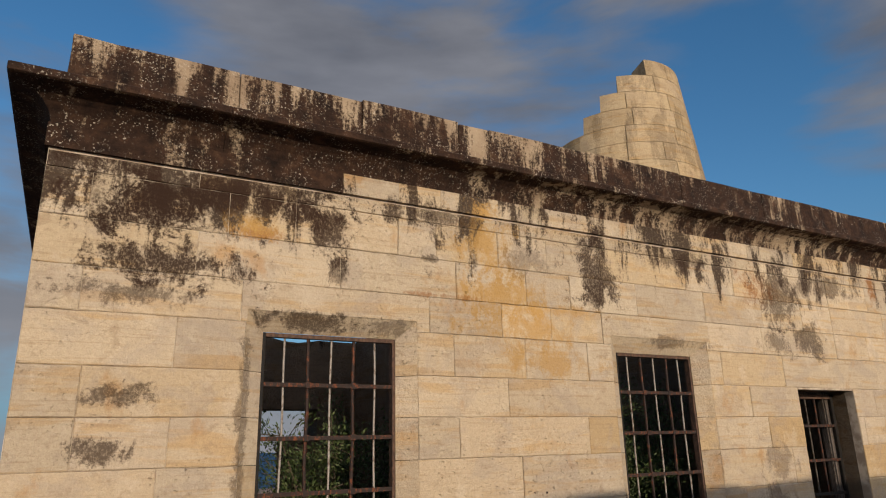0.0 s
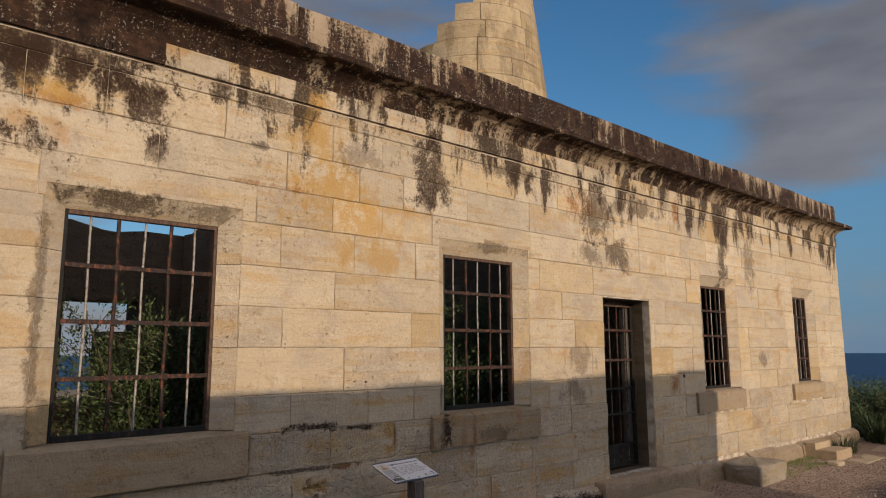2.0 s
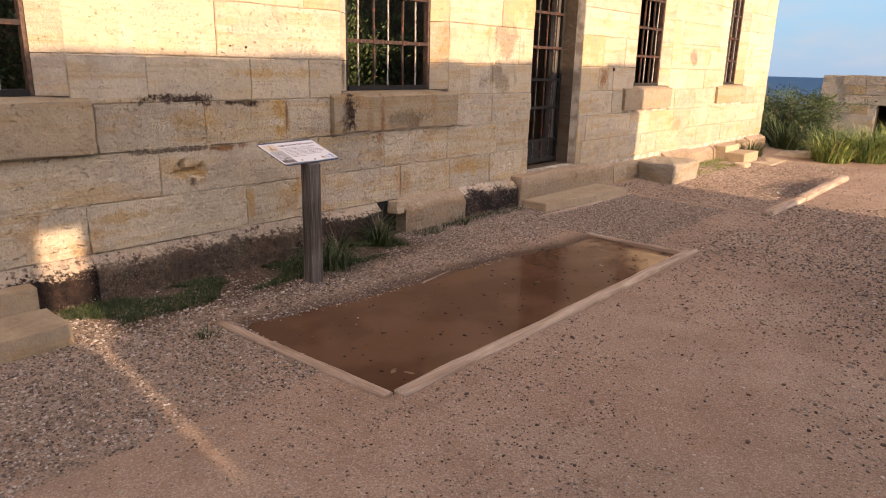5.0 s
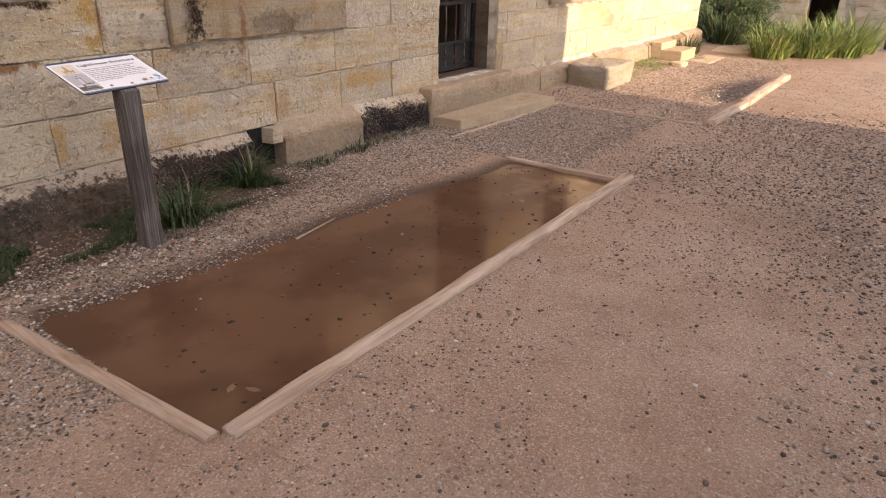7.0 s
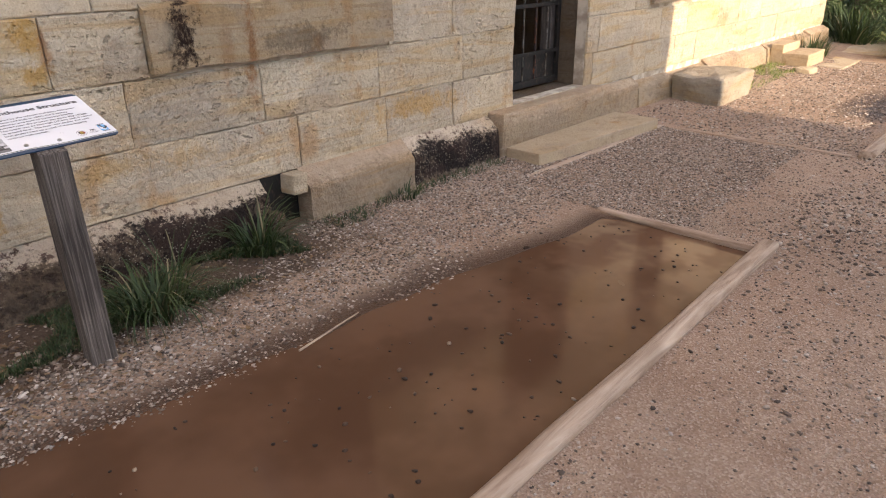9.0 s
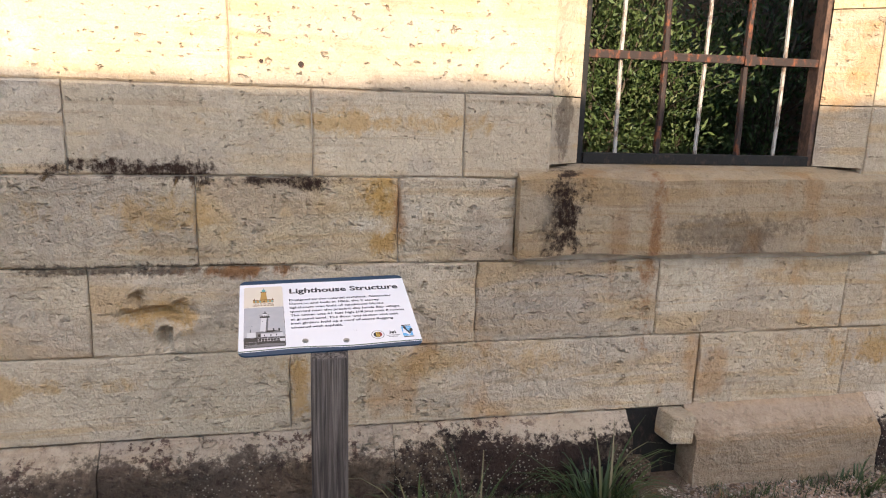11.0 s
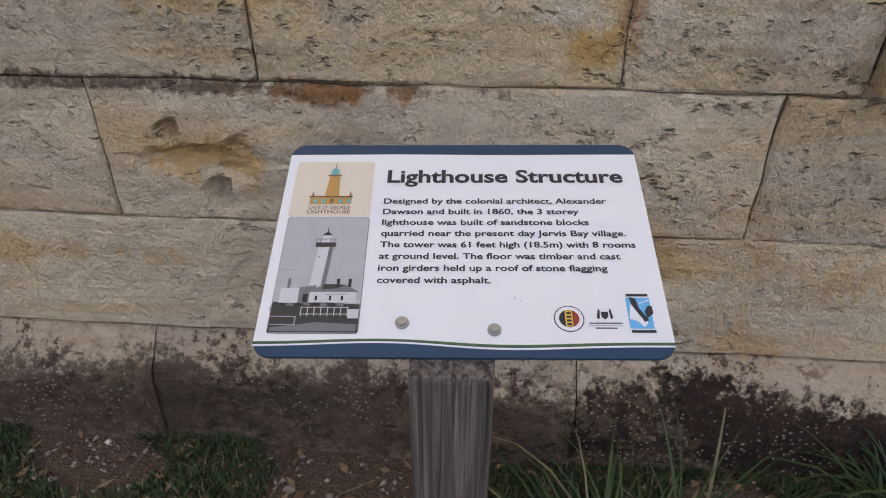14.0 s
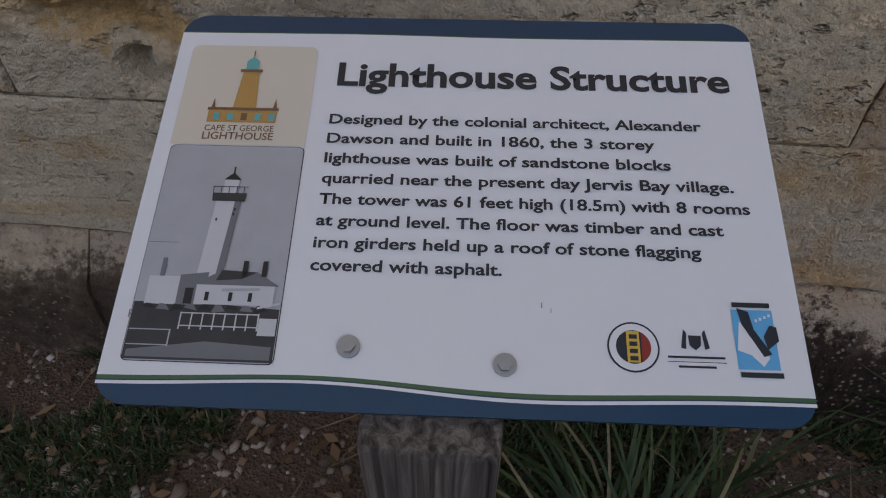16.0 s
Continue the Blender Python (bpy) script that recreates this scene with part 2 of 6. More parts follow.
def spotted(m, c, where):
    """Lays the stains that fall in a stretch of wall over a stone's colour."""
    x0, x1, z0, z1 = where
    fray = m.maths("ADD", m.maths("MULTIPLY", m.noise(6.5, 6, 0.7, m.scaled((1, 1, 0.75)), 0.6), 4.2), m.maths("MULTIPLY", m.noise(48, 5, 0.75), 2.0))
    flecks = m.span(m.noise(60, 5, 0.75, m.scaled((1, 1, 0.7))), 0.36, 0.53, 0.60, 1.0)
    for x, z, rx, rz, kind, strength in STAINS:
        if not (x0 <= x <= x1 and z0 <= z <= z1):
            continue
        mp = m.add("ShaderNodeMapping")
        rx, rz = (rx * 1.3, rz * 1.25) if kind == "black" else (rx * 1.15, rz * 1.15)
        mp.inputs["Scale"].default_value = (1 / rx, 0, 1 / rz)
        mp.inputs["Location"].default_value = (-x / rx, 0, -z / rz)
        m.wire(m.pos, mp.inputs["Vector"])
        ln = m.add("ShaderNodeVectorMath")
        ln.operation = "LENGTH"
        m.wire(mp.outputs["Vector"], ln.inputs[0])
        d = m.maths("ADD", ln.outputs["Value"], m.maths("SUBTRACT", fray, 2.95))
        c = m.mix(m.maths("MULTIPLY", m.span(d, 1.20, 0.55 if kind == "black" else 0.2), m.maths("MULTIPLY", flecks, strength) if kind == "black" else strength), c, SHADES[kind])
    return c


def sandstone(name, stain=1.0, tint=(1, 1, 1), relief=0.006, where=None, foot=0.0):
    """Dressed sandstone: each stone its own tone, with bedding, pits, iron stains and black growth in runs."""
    m = Nodes(name, 0.9, spec=0.2)
    r = m.rand()
    jump = m.add("ShaderNodeCombineXYZ")
    m.wire(m.maths("MULTIPLY", r, 17.0), jump.inputs[0])
    m.wire(m.maths("MULTIPLY", r, 9.0), jump.inputs[2])
    tone = m.ramp(r, [(0.0, (0.51, 0.425, 0.31)), (0.2, (0.55, 0.465, 0.35)), (0.35, (0.48, 0.405, 0.315)), (0.5, (0.57, 0.49, 0.375)),
                      (0.65, (0.51, 0.42, 0.305)), (0.8, (0.54, 0.46, 0.355)), (0.93, (0.52, 0.41, 0.265)), (1.0, (0.51, 0.37, 0.20))])
    beds = m.noise(1.0, 5, 0.6, m.scaled((0.9, 0.9, 9.0), jump.outputs[0]), 0.9)
    c = m.mix(m.maths("MULTIPLY", m.span(beds, 0.50, 0.64), 0.62), tone, (0.50, 0.345, 0.175))
    leaves = m.noise(1.0, 4, 0.6, m.scaled((1.6, 1.6, 46.0), jump.outputs[0]), 0.7)
    c = m.mix(m.maths("MULTIPLY", m.span(leaves, 0.54, 0.67), 0.42), c, (0.36, 0.26, 0.165))
    patch = m.noise(2.2, 5, 0.6, m.scaled((1, 1, 1.5), jump.outputs[0]), 0.5)
    c = m.mix(m.maths("MULTIPLY", m.span(patch, 0.49, 0.60), 0.42), c, (0.40, 0.345, 0.295))
    c = m.mix(m.maths("MULTIPLY", m.span(m.noise(3.6, 5, 0.65), 0.53, 0.66), 0.40), c, (0.63, 0.555, 0.45))
    rust = m.noise(1.7, 5, 0.65, m.scaled((1.6, 1.6, 1.1)))
    c = m.mix(m.maths("MULTIPLY", m.span(rust, 0.60, 0.70), 0.5), c, (0.43, 0.24, 0.09))
    blot = m.noise(7.0, 6, 0.65, m.scaled((1, 1, 1.6), jump.outputs[0]), 0.5)
    c = m.mix(m.maths("MULTIPLY", m.span(blot, 0.55, 0.67), 0.44), c, (0.33, 0.245, 0.165))
    grain = m.noise(150, 3, 0.7)
    c = m.mix(0.20, c, m.ramp(grain, [(0.3, (0.25, 0.25, 0.25)), (0.7, (0.74, 0.74, 0.74))]), "OVERLAY")
    c = m.mix(0.16, c, m.ramp(m.noise(33, 5, 0.72), [(0.32, (0.25, 0.25, 0.25)), (0.66, (0.72, 0.72, 0.72))]), "OVERLAY")
    where_pits = m.span(m.noise(1.9, 3), 0.44, 0.60, 0.15, 1.0)
    pits = m.maths("MULTIPLY", m.span(m.noise(36, 3, 0.55, m.scaled((1, 1, 1.5))), 0.29, 0.37, 1.0, 0.0), where_pits)
    dents = m.maths("MULTIPLY", m.span(m.noise(15, 4, 0.6, m.scaled((1, 1, 1.9))), 0.30, 0.40, 1.0, 0.0), where_pits)
    c = m.mix(m.maths("MULTIPLY", pits, 0.20), c, (0.20, 0.14, 0.10))
    c = m.mix(m.maths("MULTIPLY", dents, 0.12 if relief > 0.01 else 0.04), c, (0.27, 0.19, 0.13))
    z = m.height()
    runs = m.noise(1.0, 6, 0.66, m.scaled((3.6, 3.6, 1.0)), 0.4)
    wide = m.noise(0.75, 3)
    upper = m.span(z, 2.6, 3.70, -0.20, 0.105)
    grow = m.maths("ADD", m.maths("ADD", runs, upper), m.maths("MULTIPLY", m.maths("SUBTRACT", wide, 0.5), 0.35))
    speck = m.noise(44, 5, 0.72)
    grow = m.maths("ADD", grow, m.maths("MULTIPLY", m.maths("SUBTRACT", speck, 0.5), 0.26))
    c = m.mix(m.maths("MULTIPLY", m.maths("MULTIPLY", m.span(grow, 0.56, 0.655), m.span(speck, 0.34, 0.50, 0.7, 1.0)), 0.93 * stain), c, (0.034, 0.020, 0.014))
    if where:
        c = spotted(m, c, where)
    if foot:
        edge = m.maths("ADD", z, m.maths("MULTIPLY", m.maths("SUBTRACT", m.noise(3.2, 5, 0.65), 0.5), 0.16))
        edge = m.maths("ADD", edge, m.maths("MULTIPLY", m.maths("SUBTRACT", speck, 0.5), 0.20))
        c = m.mix(m.maths("MULTIPLY", m.span(edge, 0.20, 0.27), 0.35), c, (0.55, 0.44, 0.37))
        c = m.mix(m.maths("MULTIPLY", m.span(m.noise(24, 5, 0.75), 0.52, 0.60), m.span(m.noise(2.6, 4), 0.40, 0.54, 0.1 * foot, 0.9 * foot)), c, (0.10, 0.055, 0.045))
        band = m.maths("MULTIPLY", m.span(edge, 0.275, 0.235), m.span(edge, 0.015, 0.07, 0.45, 1.0))
        band = m.maths("MULTIPLY", band, m.span(m.noise(1.5, 4, 0.6, jump.outputs[0]), 0.36, 0.52, 0.70, 1.0))
        c = m.mix(m.maths("MULTIPLY", m.span(edge, 0.26, 0.20), 0.7 * foot), c, (0.17, 0.115, 0.085))
        c = m.mix(m.maths("MULTIPLY", band, foot), c, m.mix(m.span(m.noise(4.0, 6, 0.75), 0.42, 0.66), (0.012, 0.008, 0.008), (0.050, 0.031, 0.025)))
        bare = m.maths("MULTIPLY", m.span(m.noise(2.3, 5, 0.7), 0.50, 0.60), m.span(m.noise(28, 5, 0.75), 0.44, 0.58))
        c = m.mix(m.maths("MULTIPLY", bare, 0.35), c, (0.30, 0.225, 0.16))
        fleck = m.maths("MULTIPLY", m.span(m.cells(75), 0.30, 0.16), m.span(m.noise(5.0, 4), 0.46, 0.58))
        c = m.mix(m.maths("MULTIPLY", fleck, 0.6), c, (0.42, 0.38, 0.31))
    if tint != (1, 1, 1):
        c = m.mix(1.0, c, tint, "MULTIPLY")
    c = m.mix(1.0, c, m.ramp(m.maths("FRACT", m.maths("MULTIPLY", r, 7.31)), [(0.0, (0.84, 0.825, 0.79)), (0.5, (0.94, 0.925, 0.885)), (1.0, (1.03, 1.01, 0.96))]), "MULTIPLY")
    m.color(c)
    rough = m.noise(7.5, 6, 0.62)
    tool = m.noise(46, 4, 0.7, m.scaled((1, 1, 0.8)))
    h = m.maths("ADD", m.maths("MULTIPLY", rough, 1.3), m.maths("ADD", m.maths("MULTIPLY", tool, 0.68), m.maths("MULTIPLY", grain, 0.18)))
    h = m.maths("SUBTRACT", h, m.maths("ADD", m.maths("MULTIPLY", pits, 0.9), m.maths("MULTIPLY", dents, 0.9 if relief > 0.01 else 0.2)))
    m.bump(h, relief * 2.4)
    return m.mat


STONE = sandstone("weathered sandstone", where=(-1, 15, 1.16, 5))
STONE_ROUGH = sandstone("quarry-faced sandstone", relief=0.012, where=(-1, 15, 0, 1.22))
STONE_FOOT = sandstone("blackened plinth stone", relief=0.014, foot=1.0)
STONE_BASE = sandstone("brown-stained base stone", tint=(0.90, 0.85, 0.80), relief=0.014, foot=0.2)
STONE_BLOCK = sandstone("grey loose block", stain=1.0, tint=(0.66, 0.68, 0.72), relief=0.012)
STONE_SILL = sandstone("grey sill stone", tint=(0.72, 0.68, 0.63), relief=0.0085, where=(-1, 15, 0.85, 1.22))
STONE_TOWER = sandstone("tower sandstone", stain=0.35, tint=(0.86, 0.81, 0.70))
# same sandstone, with the shade of the rooms multiplied into its colour
STONE_SHADED = sandstone("inner rubble stone darkened for shade", stain=1.0, tint=(0.26, 0.235, 0.22), relief=0.014)


def mortar():
    m = Nodes("lime mortar", 0.95)
    m.color(m.mix(m.span(m.noise(7, 5), 0.4, 0.62), (0.33, 0.265, 0.20), (0.56, 0.49, 0.39)))
    return m.bump(m.noise(60, 4), 0.006).mat


MORTAR = mortar()


def cornice_stone():
    m = Nodes("lichened cornice stone", 0.92, spec=0.2)
    base = m.mix(m.span(m.noise(2.1, 5), 0.42, 0.62), (0.37, 0.29, 0.20), (0.27, 0.20, 0.135))
    runs = m.noise(1.0, 6, 0.68, m.scaled((7.0, 7.0, 0.9)), 0.3)
    top = m.span(m.height(), 4.22, 4.50, 0.0, 0.10)
    mask = m.maths("ADD", runs, m.maths("MULTIPLY", m.maths("SUBTRACT", m.noise(38, 6, 0.78), 0.5), 0.55))
    mask = m.maths("SUBTRACT", m.maths("ADD", mask, m.span(m.noise(0.6, 3), 0.40, 0.60, -0.03, 0.09)), top)
    sp = m.add("ShaderNodeSeparateXYZ")
    m.wire(m.pos, sp.inputs["Vector"])
    # the cove is cleaner from the second window on; the blocking course is streaked all along
    mask = m.maths("SUBTRACT", mask, m.maths("MULTIPLY", m.span(sp.outputs["X"], 1.8, 5.5, 0.0, 0.16), m.span(sp.outputs["Z"], 4.035, 4.02)))
    mask = m.maths("SUBTRACT", mask, m.span(sp.outputs["Z"], 4.09, 4.11, 0.0, 0.05))
    dark = m.ramp(m.noise(9, 5, 0.65), [(0.3, (0.010, 0.006, 0.005)), (0.55, (0.036, 0.019, 0.012)), (0.75, (0.085, 0.045, 0.026))])
    c = m.mix(m.span(mask, 0.27, 0.41), base, dark)
    lichen = m.maths("MULTIPLY", m.span(m.noise(70, 3, 0.6), 0.60, 0.66), m.span(m.noise(4.0, 5, 0.7), 0.45, 0.58))
    c = m.mix(m.maths("MULTIPLY", lichen, 0.75), c, (0.56, 0.51, 0.42))
    m.color(c)
    h = m.maths("ADD", m.noise(14, 6, 0.7), m.maths("MULTIPLY", m.noise(60, 4), 0.4))
    return m.bump(h, 0.016).mat


CORNICE = cornice_stone()


def iron(name, a, b, edge=0.5, rough=0.75):
    m = Nodes(name, rough, 0.15)
    k = m.span(m.noise(38, 5, 0.7, m.scaled((1, 1, 0.5))), edge - 0.07, edge + 0.07)
    m.color(m.mix(k, a, b))
    return m.bump(m.noise(120, 4), 0.002).mat


RUST = iron("rusted iron", (0.030, 0.020, 0.017), (0.17, 0.055, 0.024), 0.57)
ROD = iron("flaking white-painted rod", (0.36, 0.335, 0.30), (0.17, 0.125, 0.095), 0.55)
DARK_ROD = iron("worn dark rod", (0.15, 0.135, 0.115), (0.05, 0.034, 0.026), 0.50)
BLACK_IRON = iron("dark iron", (0.012, 0.011, 0.010), (0.05, 0.032, 0.024), 0.60)
RAIL_IRON = iron("brown iron frame", (0.065, 0.040, 0.030), (0.13, 0.075, 0.05), 0.5)


def ground_material():
    """Packed brown grit, wetter and darker in the hollow by the sign."""
    m = Nodes("packed grit", 0.93, spec=0.2)
    big = m.noise(0.8, 5, 0.6)
    c = m.mix(m.span(big, 0.38, 0.64), (0.36, 0.235, 0.16), (0.43, 0.305, 0.22))
    c = m.mix(m.maths("MULTIPLY", m.span(m.noise(5.5, 5), 0.45, 0.7), 0.5), c, (0.265, 0.155, 0.10))
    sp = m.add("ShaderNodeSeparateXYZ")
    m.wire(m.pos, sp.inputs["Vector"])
    # ragged strip of much darker brown along the wall foot around the sign
    foot_strip = m.maths("ADD", sp.outputs["Y"], m.maths("MULTIPLY", m.noise(2.2, 4), 0.5))
    foot_strip = m.maths("MULTIPLY", m.span(foot_strip, 4.62, 4.78), m.maths("MULTIPLY", m.span(sp.outputs["X"], 1.9, 2.4), m.span(sp.outputs["X"], 5.3, 4.6)))
    stones = m.cells(150, out="Color")
    g = m.add("ShaderNodeSeparateColor")
    m.wire(stones, g.inputs[0])
    c = m.mix(0.36, c, m.ramp(g.outputs[0], [(0.0, (0.07, 0.055, 0.045)), (0.35, (0.20, 0.15, 0.115)), (0.75, (0.30, 0.24, 0.19)), (1.0, (0.52, 0.47, 0.41))]))
    wet = m.span(m.height(), 0.004, -0.020)
    c = m.mix(m.maths("MULTIPLY", foot_strip, 0.80), c, (0.034, 0.022, 0.015))
    c = m.mix(wet, c, (0.075, 0.043, 0.027))
    m.color(c)
    m.roughness(m.maths("SUBTRACT", 0.95, m.maths("MULTIPLY", wet, 0.55)))
    h = m.maths("ADD", m.cells(150), m.maths("MULTIPLY", m.noise(260, 3), 0.5))
    return m.bump(h, 0.006).mat


GROUND = ground_material()


def pebble_material(name, stops):
    m = Nodes(name, 0.85, spec=0.3)
    c = m.ramp(m.island(), stops)
    c = m.mix(0.25, c, m.ramp(m.noise(90, 3), [(0.3, (0.3, 0.3, 0.3)), (0.7, (0.7, 0.7, 0.7))]), "OVERLAY")
    m.color(c)
    return m.mat


GRAVEL = pebble_material("mixed gravel", [(0.0, (0.055, 0.040, 0.032)), (0.25, (0.15, 0.115, 0.09)), (0.55, (0.24, 0.185, 0.145)),
                                          (0.8, (0.32, 0.26, 0.215)), (0.95, (0.42, 0.36, 0.31)), (1.0, (0.55, 0.49, 0.43))])
GRIT = pebble_material("dark grit", [(0.0, (0.045, 0.035, 0.030)), (0.40, (0.13, 0.098, 0.078)), (0.72, (0.26, 0.20, 0.16)), (1.0, (0.46, 0.40, 0.34))])


CRUMB = pebble_material("dark wet crumbs", [(0.0, (0.02, 0.014, 0.010)), (0.7, (0.06, 0.036, 0.024)), (0.95, (0.11, 0.07, 0.045)), (1.0, (0.30, 0.23, 0.17))])


def puddle_material():
    m = Nodes("muddy water", 0.11, spec=0.10)
    c = m.mix(m.span(m.noise(1.6, 4), 0.4, 0.62), (0.073, 0.038, 0.022), (0.105, 0.057, 0.034))
    s = m.add("ShaderNodeSeparateXYZ")
    m.wire(m.pos, s.inputs["Vector"])
    c = m.mix(m.maths("MULTIPLY", m.span(s.outputs["X"], 4.9, 6.0), m.span(m.noise(3.0, 3), 0.42, 0.6)), c, (0.17, 0.11, 0.068))
    m.color(c)
    return m.bump(m.noise(3.0, 2), 0.0006).mat


PUDDLE = puddle_material()


def wood(name, a, b, c, scale=(26, 26, 1.6), relief=0.004):
    m = Nodes(name, 0.88, spec=0.2)
    g = m.noise(1.0, 6, 0.65, m.scaled(scale), 0.8)
    col = m.ramp(g, [(0.32, a), (0.5, b), (0.68, c)])
    col = m.mix(m.maths("MULTIPLY", m.span(m.noise(3.0, 4), 0.5, 0.7), 0.4), col, a)
    m.color(col)
    return m.bump(g, relief * 2).mat


POST_WOOD = wood("silvered hardwood", (0.026, 0.021, 0.019), (0.10, 0.085, 0.075), (0.22, 0.19, 0.168), (130, 130, 3.0), 0.003)
LOG_WOOD = wood("bleached edging timber", (0.21, 0.145, 0.10), (0.35, 0.265, 0.20), (0.46, 0.37, 0.29), (2.0, 26, 26))
BOARD_WOOD = wood("edging board", (0.19, 0.125, 0.085), (0.31, 0.225, 0.165), (0.41, 0.32, 0.25), (26, 2.0, 26))
STEP_STONE = sandstone("cut step stone", stain=0.7, tint=(0.83, 0.775, 0.70), relief=0.009)


def plain(name, c, rough=0.5, spec=0.4, metal=0.0, mottled=0.06):
    m = Nodes(name, rough, metal, spec)
    d = tuple(x * (1 - mottled * 2) for x in c)
    return m.color(m.mix(m.noise(45, 4), c, d)).mat


def leafy(name, stops, rough=0.55):
    m = Nodes(name, rough, spec=0.35)
    c = m.ramp(m.island(), stops)
    m.color(m.mix(m.maths("MULTIPLY", m.noise(25, 3), 0.5), c, (0.03, 0.045, 0.014)))
    return m.mat


OLIVE = leafy("small olive leaves", [(0.0, (0.035, 0.060, 0.018)), (0.4, (0.065, 0.105, 0.032)), (0.8, (0.11, 0.155, 0.055)), (1.0, (0.17, 0.20, 0.09))])
STRAP = leafy("strap leaves", [(0.0, (0.06, 0.11, 0.022)), (0.45, (0.15, 0.22, 0.05)), (0.8, (0.32, 0.36, 0.085)), (1.0, (0.42, 0.36, 0.16))])
TUSSOCK = leafy("tussock blades", [(0.0, (0.014, 0.030, 0.008)), (0.5, (0.030, 0.056, 0.015)), (0.87, (0.058, 0.082, 0.024)), (0.95, (0.17, 0.14, 0.075)), (1.0, (0.30, 0.25, 0.155))])
LITTER = leafy("dry litter", [(0.0, (0.05, 0.028, 0.018)), (0.5, (0.15, 0.075, 0.04)), (1.0, (0.29, 0.19, 0.11))], 0.8)
BARK = wood("grey bark", (0.04, 0.03, 0.022), (0.10, 0.08, 0.06), (0.17, 0.14, 0.11), (30, 30, 5))
SIGN_NAVY, SIGN_WHITE = plain("navy print", (0.010, 0.042, 0.095), 0.35), plain("white print", (0.66, 0.67, 0.71), 0.35, mottled=0.015)
SIGN_GREEN, SIGN_INK = plain("green print", (0.055, 0.115, 0.045), 0.35), plain("dark blue-grey ink", (0.018, 0.022, 0.032), 0.4)
SIGN_CREAM, SIGN_TAN = plain("cream print", (0.58, 0.53, 0.45), 0.35, mottled=0.02), plain("ochre print", (0.42, 0.25, 0.075), 0.35)
SIGN_BROWN, SIGN_TEAL = plain("brown print", (0.17, 0.095, 0.05), 0.4), plain("teal print", (0.12, 0.36, 0.37), 0.4)
SIGN_SKYBLUE, SIGN_RED, SIGN_YELLOW = plain("sky-blue print", (0.13, 0.40, 0.70), 0.35), plain("dark red print", (0.25, 0.03, 0.022), 0.4), plain("yellow print", (0.62, 0.42, 0.06), 0.4)
PH_SKY, PH_PALE, PH_MID = plain("photo light grey", (0.39, 0.40, 0.43), 0.35, mottled=0.1), plain("photo white", (0.52, 0.53, 0.56), 0.35), plain("photo mid grey", (0.15, 0.155, 0.17), 0.35)
PH_DARK, PH_BLACK = plain("photo dark grey", (0.045, 0.046, 0.05), 0.4, mottled=0.3), plain("photo black", (0.015, 0.015, 0.017), 0.4)
ZINC = plain("galvanised bolt steel", (0.33, 0.34, 0.34), 0.42, 0.5, 0.8)


def sea_material():
    m = Nodes("deep sea", 0.55, spec=0.08)
    m.color(m.mix(m.noise(0.01, 4), (0.010, 0.050, 0.115), (0.018, 0.070, 0.150)))
    return m.bump(m.noise(0.35, 4), 0.25).mat


SEA = sea_material()

# ---- building blocks ----
BASES = {}


def thing(name, label, category, base=(0, 0, 0), group="", kind=""):
    ob = new(name)
    ob.empty_display_size = 0.1
    ob.location = base
    BASES[ob.name] = Vector(base)
    return tagged(ob, label, category, group, kind)


def hang(ob, parent):
    ob.parent = parent
    ob.matrix_parent_inverse = Matrix.Translation(-BASES.get(parent.name, Vector((0, 0, 0))))
    return ob


def finish(bm, name, material, smooth=False):
    bmesh.ops.recalc_face_normals(bm, faces=bm.faces)
    me = bpy.data.meshes.new(name)
    bm.to_mesh(me)
    bm.free()
    me.materials.append(material)
    if smooth:
        me.polygons.foreach_set("use_smooth", [True] * len(me.polygons))
    return me


def part(name, bm, material, parent, label="", kind="", smooth=False):
    """One mesh object, in world metres, under a thing or a part."""
    ob = new(name, finish(bm, name, material, smooth))
    if parent is not None:
        hang(ob, parent)
    return tagged(ob, label, "", "", kind)


def solid(name, bm, material, label, category, kind="", smooth=False):
    return tagged(new(name, finish(bm, name, material, smooth)), label, category, "", kind)


def box(x0, x1, y0, y1, z0, z1, bevel=0.0, bm=None, wobble=0.0, cuts=0):
    bm = bm or bmesh.new()
    made = bmesh.ops.create_cube(bm, size=1.0)
    for v in made["verts"]:
        v.co = Vector((x0 + (v.co.x + 0.5) * (x1 - x0), y0 + (v.co.y + 0.5) * (y1 - y0), z0 + (v.co.z + 0.5) * (z1 - z0)))
    if bevel or cuts:
        edges = list({e for v in made["verts"] for e in v.link_edges})
        if cuts:
            bmesh.ops.subdivide_edges(bm, edges=edges, cuts=cuts, use_grid_fill=True)
        if bevel:
            sharp = [e for e in bm.edges if len(e.link_faces) == 2 and e.calc_face_angle(0) > 1.0]
            bmesh.ops.bevel(bm, geom=sharp, offset=bevel, segments=2, profile=0.6, affect="EDGES")
    if wobble:
        for v in bm.verts:
            v.co += wobble * noise.noise_vector(v.co * 4.3)
    return bm


def prism(outline, y0, y1, bm=None):
    """A flat outline of (x, z), run through from y0 to y1."""
    bm = bm or bmesh.new()
    a = [bm.verts.new((x, y0, z)) for x, z in outline]
    b = [bm.verts.new((x, y1, z)) for x, z in outline]
    bm.faces.new(a), bm.faces.new(b[::-1])
    for i in range(len(a)):
        bm.faces.new((a[i - 1], a[i], b[i], b[i - 1]))
    return bm


